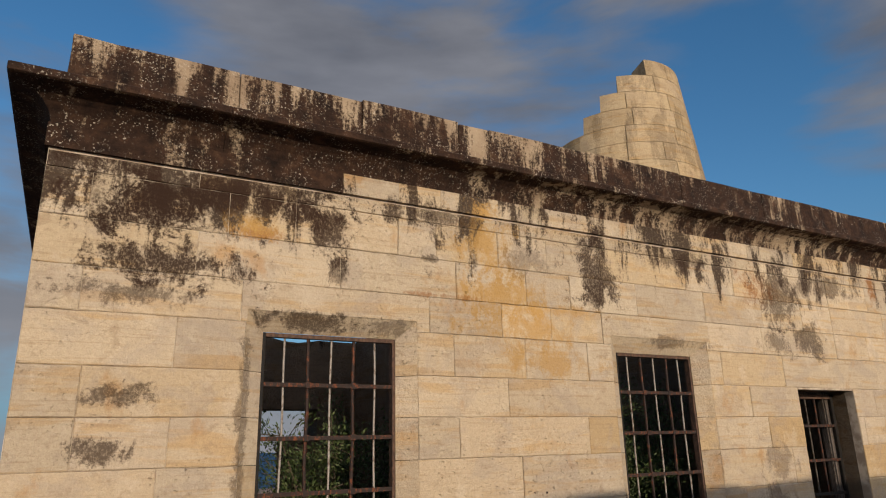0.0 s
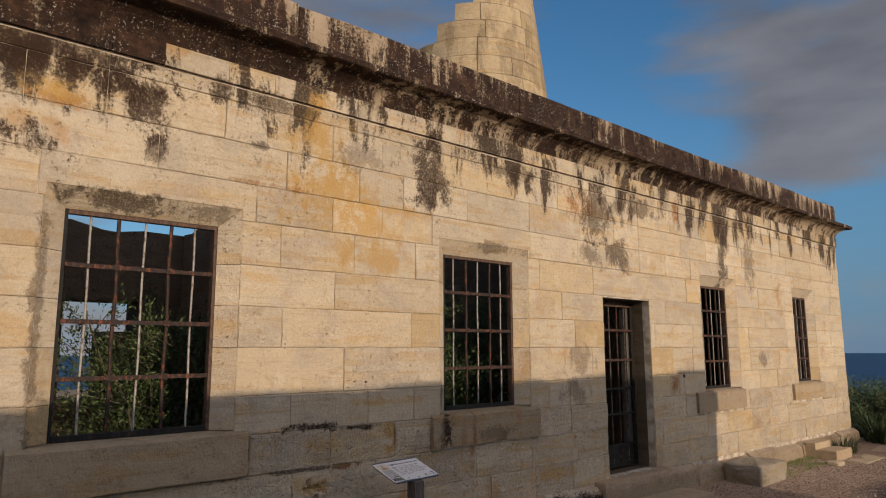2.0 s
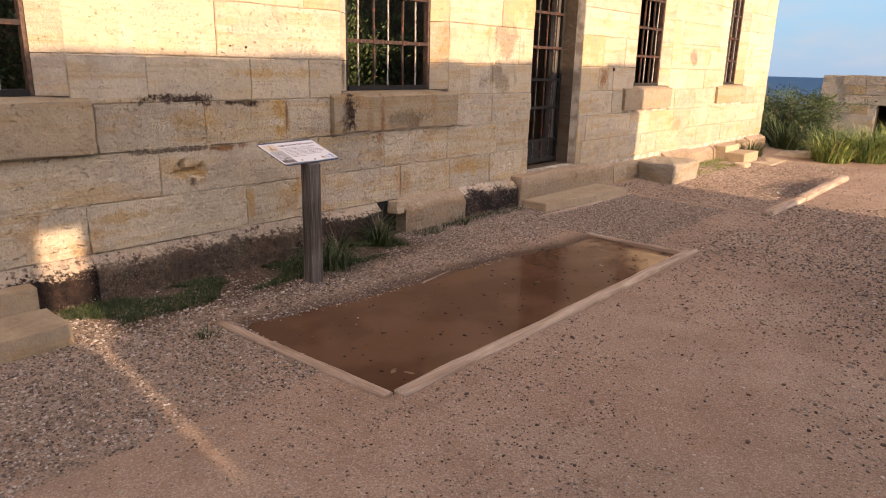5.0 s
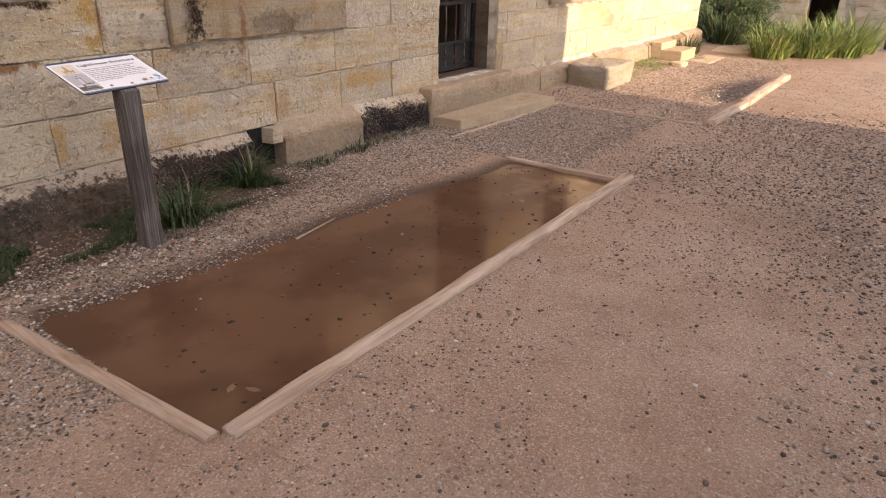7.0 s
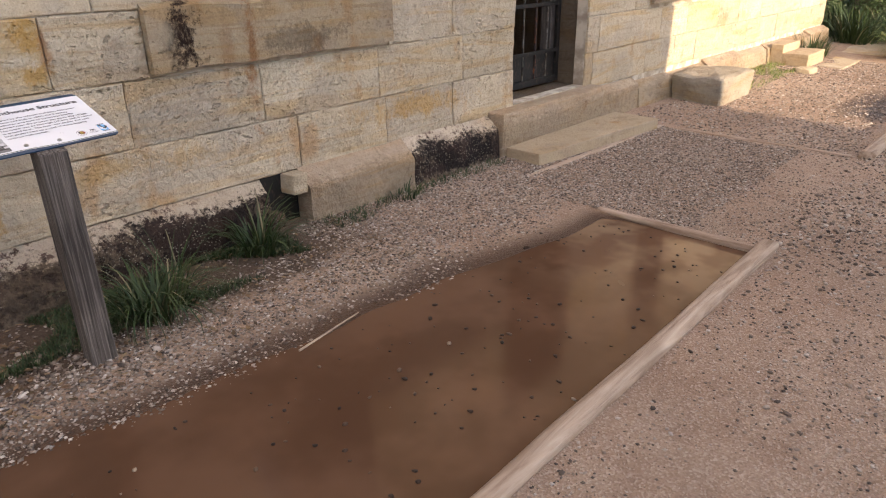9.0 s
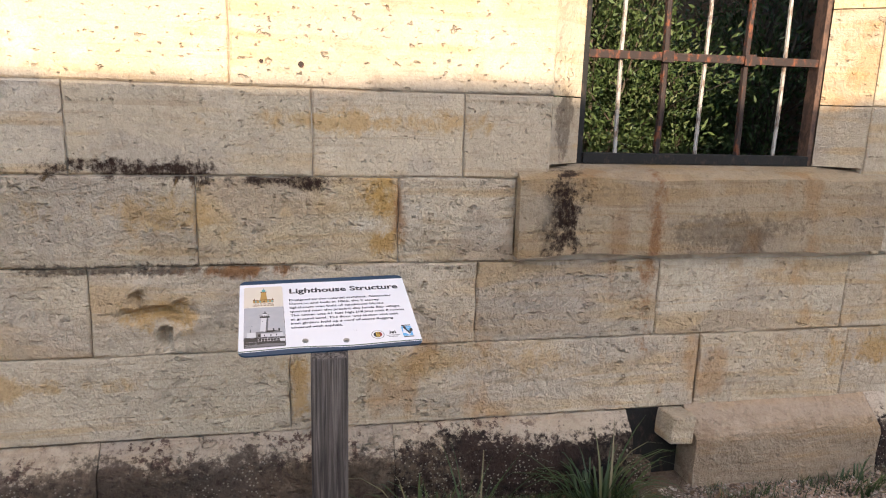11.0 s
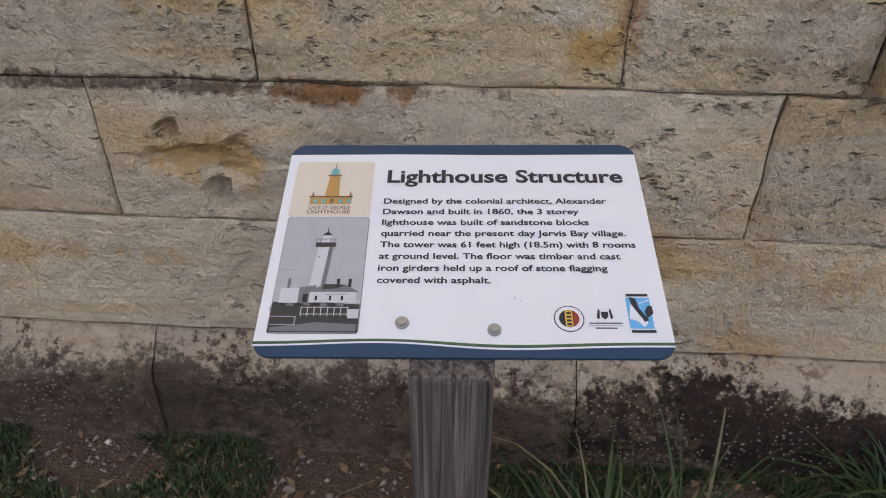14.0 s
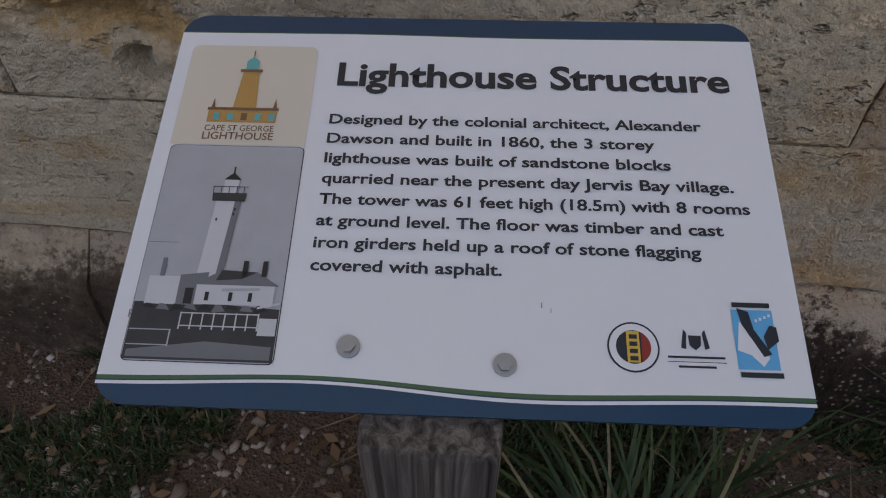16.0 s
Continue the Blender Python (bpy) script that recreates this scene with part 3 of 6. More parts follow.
def tube(points, radius, sides=6, bm=None, taper=None):
    bm = bm or bmesh.new()
    rings = []
    for i, p in enumerate(points):
        p = Vector(p)
        way = (Vector(points[min(i + 1, len(points) - 1)]) - Vector(points[max(i - 1, 0)])).normalized()
        side = way.orthogonal().normalized()
        up = way.cross(side)
        r = radius if taper is None else radius + (taper - radius) * i / (len(points) - 1)
        rings.append([bm.verts.new(p + r * (math.cos(a) * side + math.sin(a) * up)) for a in (2 * math.pi * k / sides for k in range(sides))])
    for a, b in zip(rings, rings[1:]):
        for k in range(sides):
            bm.faces.new((a[k - 1], a[k], b[k], b[k - 1]))
    bm.faces.new(rings[0][::-1]), bm.faces.new(rings[-1])
    return bm


def holed_wall(x0, x1, z0, z1, y0, y1, holes, along="x"):
    """A slab with rectangular openings that go right through it."""
    xs = sorted({x0, x1, *(min(max(v, x0), x1) for h in holes for v in h[:2])})
    zs = sorted({z0, z1, *(min(max(v, z0), z1) for h in holes for v in h[2:])})
    def full(i, j):
        if not (0 <= i < len(xs) - 1 and 0 <= j < len(zs) - 1):
            return False
        cx, cz = (xs[i] + xs[i + 1]) / 2, (zs[j] + zs[j + 1]) / 2
        return not any(a < cx < b and c < cz < d for a, b, c, d in holes)
    bm, memo = bmesh.new(), {}
    def vert(i, j, y):
        key = (i, j, y)
        if key not in memo:
            memo[key] = bm.verts.new((xs[i], y, zs[j]) if along == "x" else (y, xs[i], zs[j]))
        return memo[key]
    for i in range(len(xs) - 1):
        for j in range(len(zs) - 1):
            if not full(i, j):
                continue
            for y in (y0, y1):
                bm.faces.new((vert(i, j, y), vert(i + 1, j, y), vert(i + 1, j + 1, y), vert(i, j + 1, y)))
            for di, dj, a, b in ((-1, 0, (i, j), (i, j + 1)), (1, 0, (i + 1, j), (i + 1, j + 1)), (0, -1, (i, j), (i + 1, j)), (0, 1, (i, j + 1), (i + 1, j + 1))):
                if not full(i + di, j + dj):
                    bm.faces.new((vert(*a, y0), vert(*b, y0), vert(*b, y1), vert(*a, y1)))
    return bm


def raw_mesh(name, verts, faces, material, smooth=False):
    me = bpy.data.meshes.new(name)
    verts, faces = np.asarray(verts, dtype=np.float32), np.asarray(faces, dtype=np.int32)
    me.vertices.add(len(verts))
    me.vertices.foreach_set("co", verts.ravel())
    k = faces.shape[1]
    me.loops.add(faces.size)
    me.loops.foreach_set("vertex_index", faces.ravel())
    me.polygons.add(len(faces))
    me.polygons.foreach_set("loop_start", np.arange(0, faces.size, k, dtype=np.int32))
    me.update(calc_edges=True)
    if smooth:
        me.polygons.foreach_set("use_smooth", np.ones(len(faces), dtype=bool))
    me.materials.append(material)
    return me


# ---- plan ----
FACE, LEFT, RIGHT = 5.0, -0.19, 14.45
WINDOWS = [(1.21, 2.20), (4.38, 5.325), (9.17, 9.975), (12.32, 12.99)]
SILL_Z, HEAD_Z, SPLAY, SPLAY_TOP = 1.205, 2.635, 0.135, 2.765
DOOR = (6.75, 7.72, 0.345, 2.345)
COURSES = [0.31, 0.595, 0.88, 1.16, 1.43, 1.77, 2.065, 2.362, 2.685, 2.962, 3.266, 3.565, 3.675]

# ---- ground ----
HOLLOW = (2.76, 6.08, 2.96, 4.40)


def ground_height(x, y):
    z = 0.006 * noise.noise(Vector((x * 0.9, y * 0.9, 0))) + 0.004 * noise.noise(Vector((x * 3.1, y * 3.1, 4)))
    z += 0.035 * max(0.0, min(1.0, (y - 4.1) / 0.8))
    if HOLLOW[0] < x < HOLLOW[1] and HOLLOW[2] < y < HOLLOW[3]:
        t = (y - HOLLOW[2]) / 1.29 + 0.16 * noise.noise(Vector((x * 1.3, y * 1.3, 9))) + 0.14 * (x - 4.6) / 1.6
        edge = min(1.0, (x - HOLLOW[0]) / 0.05, (HOLLOW[1] - x) / 0.05, (y - HOLLOW[2]) / 0.04)
        z -= 0.055 * edge * max(0.0, min(1.0, (0.98 - t) / 0.5))
    if 8.5 < x < 11.2 and 3.0 < y < 3.9:
        z -= 0.03 * max(0.0, 1 - ((x - 10.3) / 0.9) ** 2) * max(0.0, 1 - ((y - 3.3) / 0.35) ** 2)
    far = max(0.0, x - 16.0)
    z -= 1.75 * min(1.0, far / 11.0) ** 1.3
    out = max(0.0, x - 46, y - 40, -x - 60, -y - 60)
    return z - 0.7 * out


def axis(lo, hi, fine_lo, fine_hi, step):
    a = [fine_lo - 0.15 * 1.35 ** k * 4 for k in range(1, 22)]
    b = [fine_hi + 0.15 * 1.35 ** k * 4 for k in range(1, 22)]
    return sorted([max(lo, v) for v in a if v > lo] + [lo, hi] + list(np.arange(fine_lo, fine_hi + 1e-6, step)) + [v for v in b if v < hi])


gx, gy = axis(-90, 90, -1.0, 13.0, 0.05), axis(-90, 90, -0.6, 5.2, 0.05)
gv = [(x, y, ground_height(x, y)) for y in gy for x in gx]
nx = len(gx)
gf = [(j * nx + i, j * nx + i + 1, (j + 1) * nx + i + 1, (j + 1) * nx + i) for j in range(len(gy) - 1) for i in range(nx - 1)]
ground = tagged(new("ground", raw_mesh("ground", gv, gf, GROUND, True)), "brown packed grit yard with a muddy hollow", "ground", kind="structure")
sea_bm = bmesh.new()
bmesh.ops.create_grid(sea_bm, x_segments=8, y_segments=8, size=4800)
for v in sea_bm.verts:
    v.co.z = -26.0
solid("water", sea_bm, SEA, "deep blue sea out to the horizon", "sea", "structure")

puddle_bm = bmesh.new()
bmesh.ops.create_grid(puddle_bm, x_segments=2, y_segments=2, size=0.5)
for v in puddle_bm.verts:
    v.co = Vector((4.42 + v.co.x * 3.34, 3.65 + v.co.y * 1.41, -0.022))
solid("puddle", puddle_bm, PUDDLE, "shallow brown rain puddle held by timber edging", "puddle", "structure")

# ---- front wall: core and bedding ----
frame_holes = [(a - 0.11, b + 0.11, SILL_Z, HEAD_Z + 0.03) for a, b in WINDOWS] + [DOOR]
front_holes = [(a - SPLAY, b + SPLAY, SILL_Z - 0.05, SPLAY_TOP) for a, b in WINDOWS] + [DOOR]
wall_front = solid("wall_north", holed_wall(LEFT, RIGHT, -0.1, 4.05, FACE + 0.10, FACE + 0.28, frame_holes), STONE_SHADED,
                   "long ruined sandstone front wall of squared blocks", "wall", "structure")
part("bedding", holed_wall(LEFT, RIGHT, -0.1, 3.86, FACE + 0.008, FACE + 0.099, front_holes + [(2.85, 3.15, 0.615, 0.82)]), MORTAR, wall_front, "pale lime mortar joints")

# ---- side, back and inner walls ----
solid("wall_west", holed_wall(FACE + 0.012, 9.6, -0.1, 4.05, LEFT, LEFT + 0.45, [], "y"), STONE, "sandstone end wall", "wall", "structure")
solid("wall_east", holed_wall(FACE + 0.012, 9.6, -0.1, 4.05, RIGHT - 0.45, RIGHT, [], "y"), STONE, "sandstone end wall", "wall", "structure")


def ragged(bm, z_top, amount):
    """Breaks the top edge of a ruined wall."""
    long_edges = [e for e in bm.edges if (e.verts[0].co - e.verts[1].co).length > 0.5]
    bmesh.ops.subdivide_edges(bm, edges=long_edges, cuts=14, use_grid_fill=True)
    for v in bm.verts:
        if v.co.z > z_top - 0.02:
            v.co.z += amount * (noise.noise(Vector((v.co.x * 2.1, v.co.y * 2.1, 1))) + 0.5 * noise.noise(Vector((v.co.x * 6, v.co.y * 6, 5))))
    return bm


# rear and cross walls: room shade is put into the stone colour
solid("wall_south", ragged(holed_wall(LEFT + 0.45, RIGHT - 0.45, -0.1, 3.23, 9.1, 9.55, [(2.12, 2.94, 1.98, 2.345), (2.12, 2.56, 1.2, 1.98)]), 3.23, 0.10), STONE_SHADED,
      "roofless rear wall with an empty window, room shade in its colour", "wall", "structure")
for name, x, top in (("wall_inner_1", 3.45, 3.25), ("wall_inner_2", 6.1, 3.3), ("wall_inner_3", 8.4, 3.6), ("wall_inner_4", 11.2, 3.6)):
    solid(name, ragged(holed_wall(FACE + 0.281, 9.09, -0.1, top, x, x + 0.4, [], "y"), top, 0.08), STONE_SHADED, "rubble cross wall of a roofless room, coloured dark for shade", "wall", "structure")
# unseen slabs added to keep light out behind the third and fourth windows
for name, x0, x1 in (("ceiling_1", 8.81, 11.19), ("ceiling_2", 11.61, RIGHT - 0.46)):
    solid(name, box(x0, x1, FACE + 0.281, 9.08, 3.45, 3.58), STONE_SHADED, "unseen stone ceiling added to darken a room", "ceiling", "structure")

# ---- the yard's other side: the wall whose shadow falls on the front ----
BACK_Y = -3.2
reach = FACE - BACK_Y
drop = reach * math.tan(radians(SUN_ELEV)) * math.hypot(1, SUN_SIDE)
slip = reach * SUN_SIDE
shade = solid("wall_yard", holed_wall(-26.0, 9.22 - slip, -0.1, 1.30 + drop, BACK_Y - 0.4, BACK_Y,
              [(2.04 - slip, 2.30 - slip, 1.78, 0.57 + drop), (2.12 - slip, 2.20 - slip, 1.42, 1.78)]), STONE, "tall sandstone yard wall with a narrow slot", "wall", "structure")

cope_rng, cope_x = random.Random(31), -26.0
while cope_x < 9.1 - slip:
    cope_to = min(9.22 - slip, cope_x + cope_rng.uniform(0.45, 0.95))
    bm = box(cope_x + 0.002, cope_to - 0.002, BACK_Y - 0.4, BACK_Y, 1.3005 + drop, 1.455 + drop + cope_rng.uniform(-0.03, 0.03), 0.03, wobble=0.02, cuts=2)
    part("coping_stone", bm, STONE, shade)
    cope_x = cope_to

# ---- cornice ----
# outward and height of the moulding: fascia, cove, corona
PROFILE = [(0.0, 3.690), (0.022, 3.690), (0.022, 3.846), (0.010, 3.852), (0.012, 3.875), (0.030, 3.925), (0.065, 3.97), (0.115, 4.005), (0.170, 4.022),
           (0.235, 4.028), (0.252, 4.036), (0.252, 4.082), (0.240, 4.092), (0.0, 4.10)]
FASCIA, COVE = PROFILE[:3] + [(0.0, 3.846)], [(0.0, 3.853)] + PROFILE[3:]


def moulding(outline, s0, s1, mitre0, mitre1, side):
    bm, ends = bmesh.new(), []
    for s, mitre, sign in ((s0, mitre0, -1), (s1, mitre1, 1)):
        ring = []
        for o, z in outline:
            q = s + (sign * o if mitre else 0)
            w = 0.004 * noise.noise(Vector((q * 2, z * 3, o * 3)))
            ring.append(bm.verts.new((q, FACE - o - w, z) if side == "front" else ((LEFT - o, q, z) if side == "left" else (RIGHT + o, q, z))))
        ends.append(ring)
    a, b = ends
    for i in range(len(a)):
        bm.faces.new((a[i - 1], a[i], b[i], b[i - 1]))
    bm.faces.new(a[::-1]), bm.faces.new(b)
    return bm


cornice = thing("cornice", "dark lichen-stained sandstone cornice along the wall top", "cornice", (7, FACE, 3.69), kind="structure")
rng = random.Random(4)


def joints(lo, hi, a, b):
    out = [lo]
    while out[-1] < hi - b:
        out.append(out[-1] + rng.uniform(a, b))
    return out + [hi]


fascia_cuts = [LEFT, 0.71, 1.38, 1.72, 2.18, 2.55, 3.32, 3.55, 4.12, 4.62] + joints(5.4, RIGHT, 0.7, 1.3)
for a, b in zip(fascia_cuts, fascia_cuts[1:]):
    part("fascia_stone", moulding(FASCIA, a + 0.002, b - 0.002, a == LEFT, b == RIGHT, "front"), CORNICE if b < 1.9 else STONE, cornice)
cove_cuts = joints(LEFT, RIGHT, 0.9, 1.5)
for a, b in zip(cove_cuts, cove_cuts[1:]):
    part("cornice_stone", moulding(COVE, a + 0.002, b - 0.002, a == LEFT, b == RIGHT, "front"), CORNICE, cornice)
for side, corner in (("left", LEFT), ("right", RIGHT)):
    part("cornice_stone", moulding(PROFILE, FACE, 9.6, True, False, side), CORNICE, cornice)

parapet = thing("parapet", "lichen-spotted blocking course on top of the cornice", "parapet", (7, FACE, 4.1), kind="structure")
cap_cuts = [-0.15, 0.92, 1.85, 2.72, 3.02] + joints(4.1, RIGHT - 0.03, 0.9, 1.4)
for a, b in zip(cap_cuts, cap_cuts[1:]):
    dz = rng.uniform(-0.012, 0.012)
    bm = box(a + 0.002, b - 0.002, FACE - 0.06 + rng.uniform(-0.006, 0.006), FACE + 0.42, 4.101, 4.475 + dz, 0.014, wobble=0.008, cuts=3)
    part("blocking_stone", bm, CORNICE, parapet)

# ---- iron grilles ----
def bar(bm, x0, x1, y0, y1, z0, z1):
    return box(x0, x1, y0, y1, z0, z1, 0.002, bm)


def grille(index, a, b):
    win = thing("window_%d" % index, "tall glassless window closed by a rusty iron grille", "window", ((a + b) / 2, FACE + 0.1, SILL_Z), kind="structure")
    y = FACE + 0.105
    part("frame_stile", bar(None, a + 0.001, a + 0.022, y, y + 0.055, SILL_Z, HEAD_Z), BLACK_IRON, win)
    part("frame_stile", bar(None, b - 0.022, b - 0.001, y, y + 0.055, SILL_Z, HEAD_Z), RAIL_IRON, win)
    part("frame_head", bar(None, a + 0.023, b - 0.023, y, y + 0.05, HEAD_Z - 0.028, HEAD_Z - 0.001), RAIL_IRON, win)
    part("frame_foot", bar(None, a + 0.023, b - 0.023, y - 0.01, y + 0.05, SILL_Z + 0.001, SILL_Z + 0.036), BLACK_IRON, win, "black iron bottom bar")
    span = b - a
    for k in range(5):
        x = a + span * (0.165 + 0.17 * k)
        if k % 2:
            pts = [(x + 0.004 * math.sin(z * 9 + k), y + 0.024, z) for z in np.linspace(SILL_Z + 0.036, HEAD_Z - 0.028, 9)]
            part("upright_bar", tube(pts, 0.0125, 6), RUST, win, "thick rusted upright bar")
        else:
            pts = [(x + 0.003 * math.sin(z * 7 + k), y + 0.030, z) for z in np.linspace(SILL_Z + 0.036, HEAD_Z - 0.028, 9)]
            part("thin_rod", tube(pts, 0.0075, 6), ROD, win, "thin flaking white rod")
    for k in range(3):
        z = SILL_Z + (HEAD_Z - SILL_Z) * (0.262 + 0.247 * k)
        part("cross_bar", bar(None, a + 0.023, b - 0.023, y + 0.004, y + 0.016, z - 0.014, z + 0.014), RUST, win)
        for j in (1, 3):
            x = a + span * (0.165 + 0.17 * j)
            part("rivet_collar", bar(None, x - 0.022, x + 0.022, y - 0.003, y + 0.004, z - 0.02, z + 0.02), RUST, win, "rusted collar where bars cross")
    # splayed stone cheeks and head
    for x_in, x_out in ((a, a - SPLAY), (b, b + SPLAY)):
        zs = [SILL_Z] + [c for c in COURSES if SILL_Z + 0.1 < c < HEAD_Z] + [HEAD_Z + 0.001]
        for z0, z1 in zip(zs, zs[1:]):
            bm = bmesh.new()
            top_out = z1 if z1 < HEAD_Z else SPLAY_TOP
            tri = [(x_out, FACE + 0.003), (x_in, FACE + 0.10), (x_out, FACE + 0.10)]
            lo = [bm.verts.new((x, y2, z0 + 0.002)) for x, y2 in tri]
            hi = [bm.verts.new((x, y2, (top_out if x == x_out else z1) - 0.002)) for x, y2 in tri]
            bm.faces.new(lo), bm.faces.new(hi[::-1])
            for i in range(3):
                bm.faces.new((lo[i - 1], lo[i], hi[i], hi[i - 1]))
            part("reveal_stone", bm, STONE, win)
    bm = bmesh.new()
    f = [bm.verts.new(c) for c in ((a - SPLAY, FACE + 0.003, SPLAY_TOP), (b + SPLAY, FACE + 0.003, SPLAY_TOP), (b, FACE + 0.10, HEAD_Z), (a, FACE + 0.10, HEAD_Z),
                                   (a - SPLAY, FACE + 0.10, SPLAY_TOP), (b + SPLAY, FACE + 0.10, SPLAY_TOP))]
    for q in ((0, 1, 2, 3), (0, 1, 5, 4), (2, 3, 4, 5), (0, 3, 4), (1, 5, 2)):
        bm.faces.new([f[i] for i in q])
    part("splayed_head", bm, STONE, win, "sloping stone head with dark stains")
    return win


for i, (a, b) in enumerate(WINDOWS):
    grille(i + 1, a, b)


def sill(a, b, z0, z1, proud):
    bm = bmesh.new()
    y_f, y_b = FACE - proud, FACE + 0.099
    pts = [(y_f, z0), (y_f, z1), (FACE + 0.0, z1 + 0.022), (y_b, SILL_Z - 0.002), (y_b, z0)]
    n = 12
    rings = []
    for k in range(n + 1):
        x = a + (b - a) * k / n
        rings.append([bm.verts.new((x, y + 0.010 * noise.noise(Vector((x * 3, y, z * 5))), z + (0.012 * noise.noise(Vector((x * 4, 2, z))) if y < FACE else 0))) for y, z in pts])
    for r, s in zip(rings, rings[1:]):
        for i in range(len(pts)):
            bm.faces.new((r[i - 1], r[i], s[i], s[i - 1]))
    bm.faces.new(rings[0][::-1]), bm.faces.new(rings[-1])
    return bm


SILLS = [(0.98, 2.425, 0.895, 1.175, 0.05), (4.135, 5.55, 0.905, 1.165, 0.045), (8.76, 10.13, 0.915, 1.165, 0.045), (11.9, 13.22, 0.925, 1.165, 0.045)]
for a, b, z0, z1, p in SILLS:
    solid("window_sill", sill(a, b, z0, z1, p), STONE_SILL, "heavy projecting sandstone sill, grey and rust-streaked", "sill", "structure")

# ---- barred gate in the doorway ----
def gate():
    a, b, z0, z1 = DOOR
    g = thing("door_1", "closed dark iron barred gate in the doorway", "gate", ((a + b) / 2, FACE + 0.25, z0), kind="structure")
    y = FACE + 0.25
    part("gate_stile", bar(None, a + 0.002, a + 0.045, y, y + 0.03, z0 + 0.02, z1 - 0.03), BLACK_IRON, g)
    part("gate_stile", bar(None, b - 0.045, b - 0.002, y, y + 0.03, z0 + 0.02, z1 - 0.03), BLACK_IRON, g)
    part("gate_head", bar(None, a + 0.046, b - 0.046, y, y + 0.03, z1 - 0.075, z1 - 0.03), RAIL_IRON, g)
    part("gate_foot", bar(None, a + 0.046, b - 0.046, y, y + 0.03, z0 + 0.02, z0 + 0.07), BLACK_IRON, g)
    for k in range(5):
        x = a + (b - a) * (0.17 + 0.165 * k)
        part("thin_rod" if k % 2 == 0 else "upright_bar", tube([(x, y + 0.018, z0 + 0.07), (x, y + 0.018, z1 - 0.075)], 0.0075 if k % 2 == 0 else 0.011), DARK_ROD if k % 2 == 0 else RUST, g)
    for z in (0.62, 0.98, 1.28, 1.62, 1.98):
        part("cross_bar", bar(None, a + 0.046, b - 0.046, y - 0.006, y + 0.006, z - 0.014, z + 0.014), RUST if z > 1.5 else BLACK_IRON, g)
    part("lower_panel", bar(None, a + 0.046, b - 0.046, y + 0.022, y + 0.028, z0 + 0.071, 0.60), BLACK_IRON, g, "dark lower sheet of the gate")
    part("door_frame", bar(None, b - 0.09, b - 0.001, y + 0.04, y + 0.13, z0 + 0.001, z1 - 0.001), POST_WOOD, g, "weathered timber jamb")
    part("door_frame", bar(None, a + 0.001, b - 0.091, y + 0.04, y + 0.13, z1 - 0.07, z1 - 0.001), POST_WOOD, g, "weathered timber head")
    return g


gate()

# ---- tower stump ----
def tower():
    cx, cy = 7.9, 8.25
    t = thing("tower", "broken stump of a round sandstone lighthouse tower", "tower", (cx, cy, 0), kind="structure")
    # core coloured as if shaded, so it looks dark through the doorway
    part("tower_core", tube([(cx, cy, -0.05), (cx, cy, 5.3)], 1.36, 32), STONE_SHADED, t)
    face = math.atan2(0.5 - cy, 0.1 - cx)          # towards the yard
    # first and last bearing of the standing masonry, course by course, upwards
    ends = [(-110, 100), (-105, 100), (-88, 98), (-56, 97), (-29, 96), (-14, 95), (1, 94), (27, 88)]
    h = 0.305
    for k, (p0, p1) in enumerate(ends):
        z0 = 5.3 + h * k
        r0, r1 = 1.31 - 0.036 * k, 1.31 - 0.036 * (k + 1)
        p = p0
        first = True
        while p < p1 - 1:
            q = min(p1, p + rng.uniform(26, 40) * (0.6 if first and k % 2 else 1))
            if p1 - q < 12:
                q = p1
            bm = bmesh.new()
            lo_o, hi_o, lo_i, hi_i = [], [], [], []
            steps = 5
            for s in range(steps + 1):
                ang = face + radians(p + 0.25 + (q - p - 0.5) * s / steps)
                for ring, r, z in ((lo_o, r0, z0 + 0.003), (hi_o, r1, z0 + h - 0.003), (lo_i, r0 - 0.42, z0 + 0.003), (hi_i, r1 - 0.42, z0 + h - 0.003)):
                    ring.append(bm.verts.new((cx + r * math.cos(ang), cy + r * math.sin(ang), z)))
            for s in range(steps):
                for u, v in ((lo_o, hi_o), (hi_o, hi_i), (hi_i, lo_i), (lo_i, lo_o)):
                    bm.faces.new((u[s], u[s + 1], v[s + 1], v[s]))
            bm.faces.new((lo_o[0], hi_o[0], hi_i[0], lo_i[0])), bm.faces.new((lo_o[-1], hi_o[-1], hi_i[-1], lo_i[-1]))
            part("tower_stone", bm, STONE_TOWER, t)
            p, first = q, False


tower()

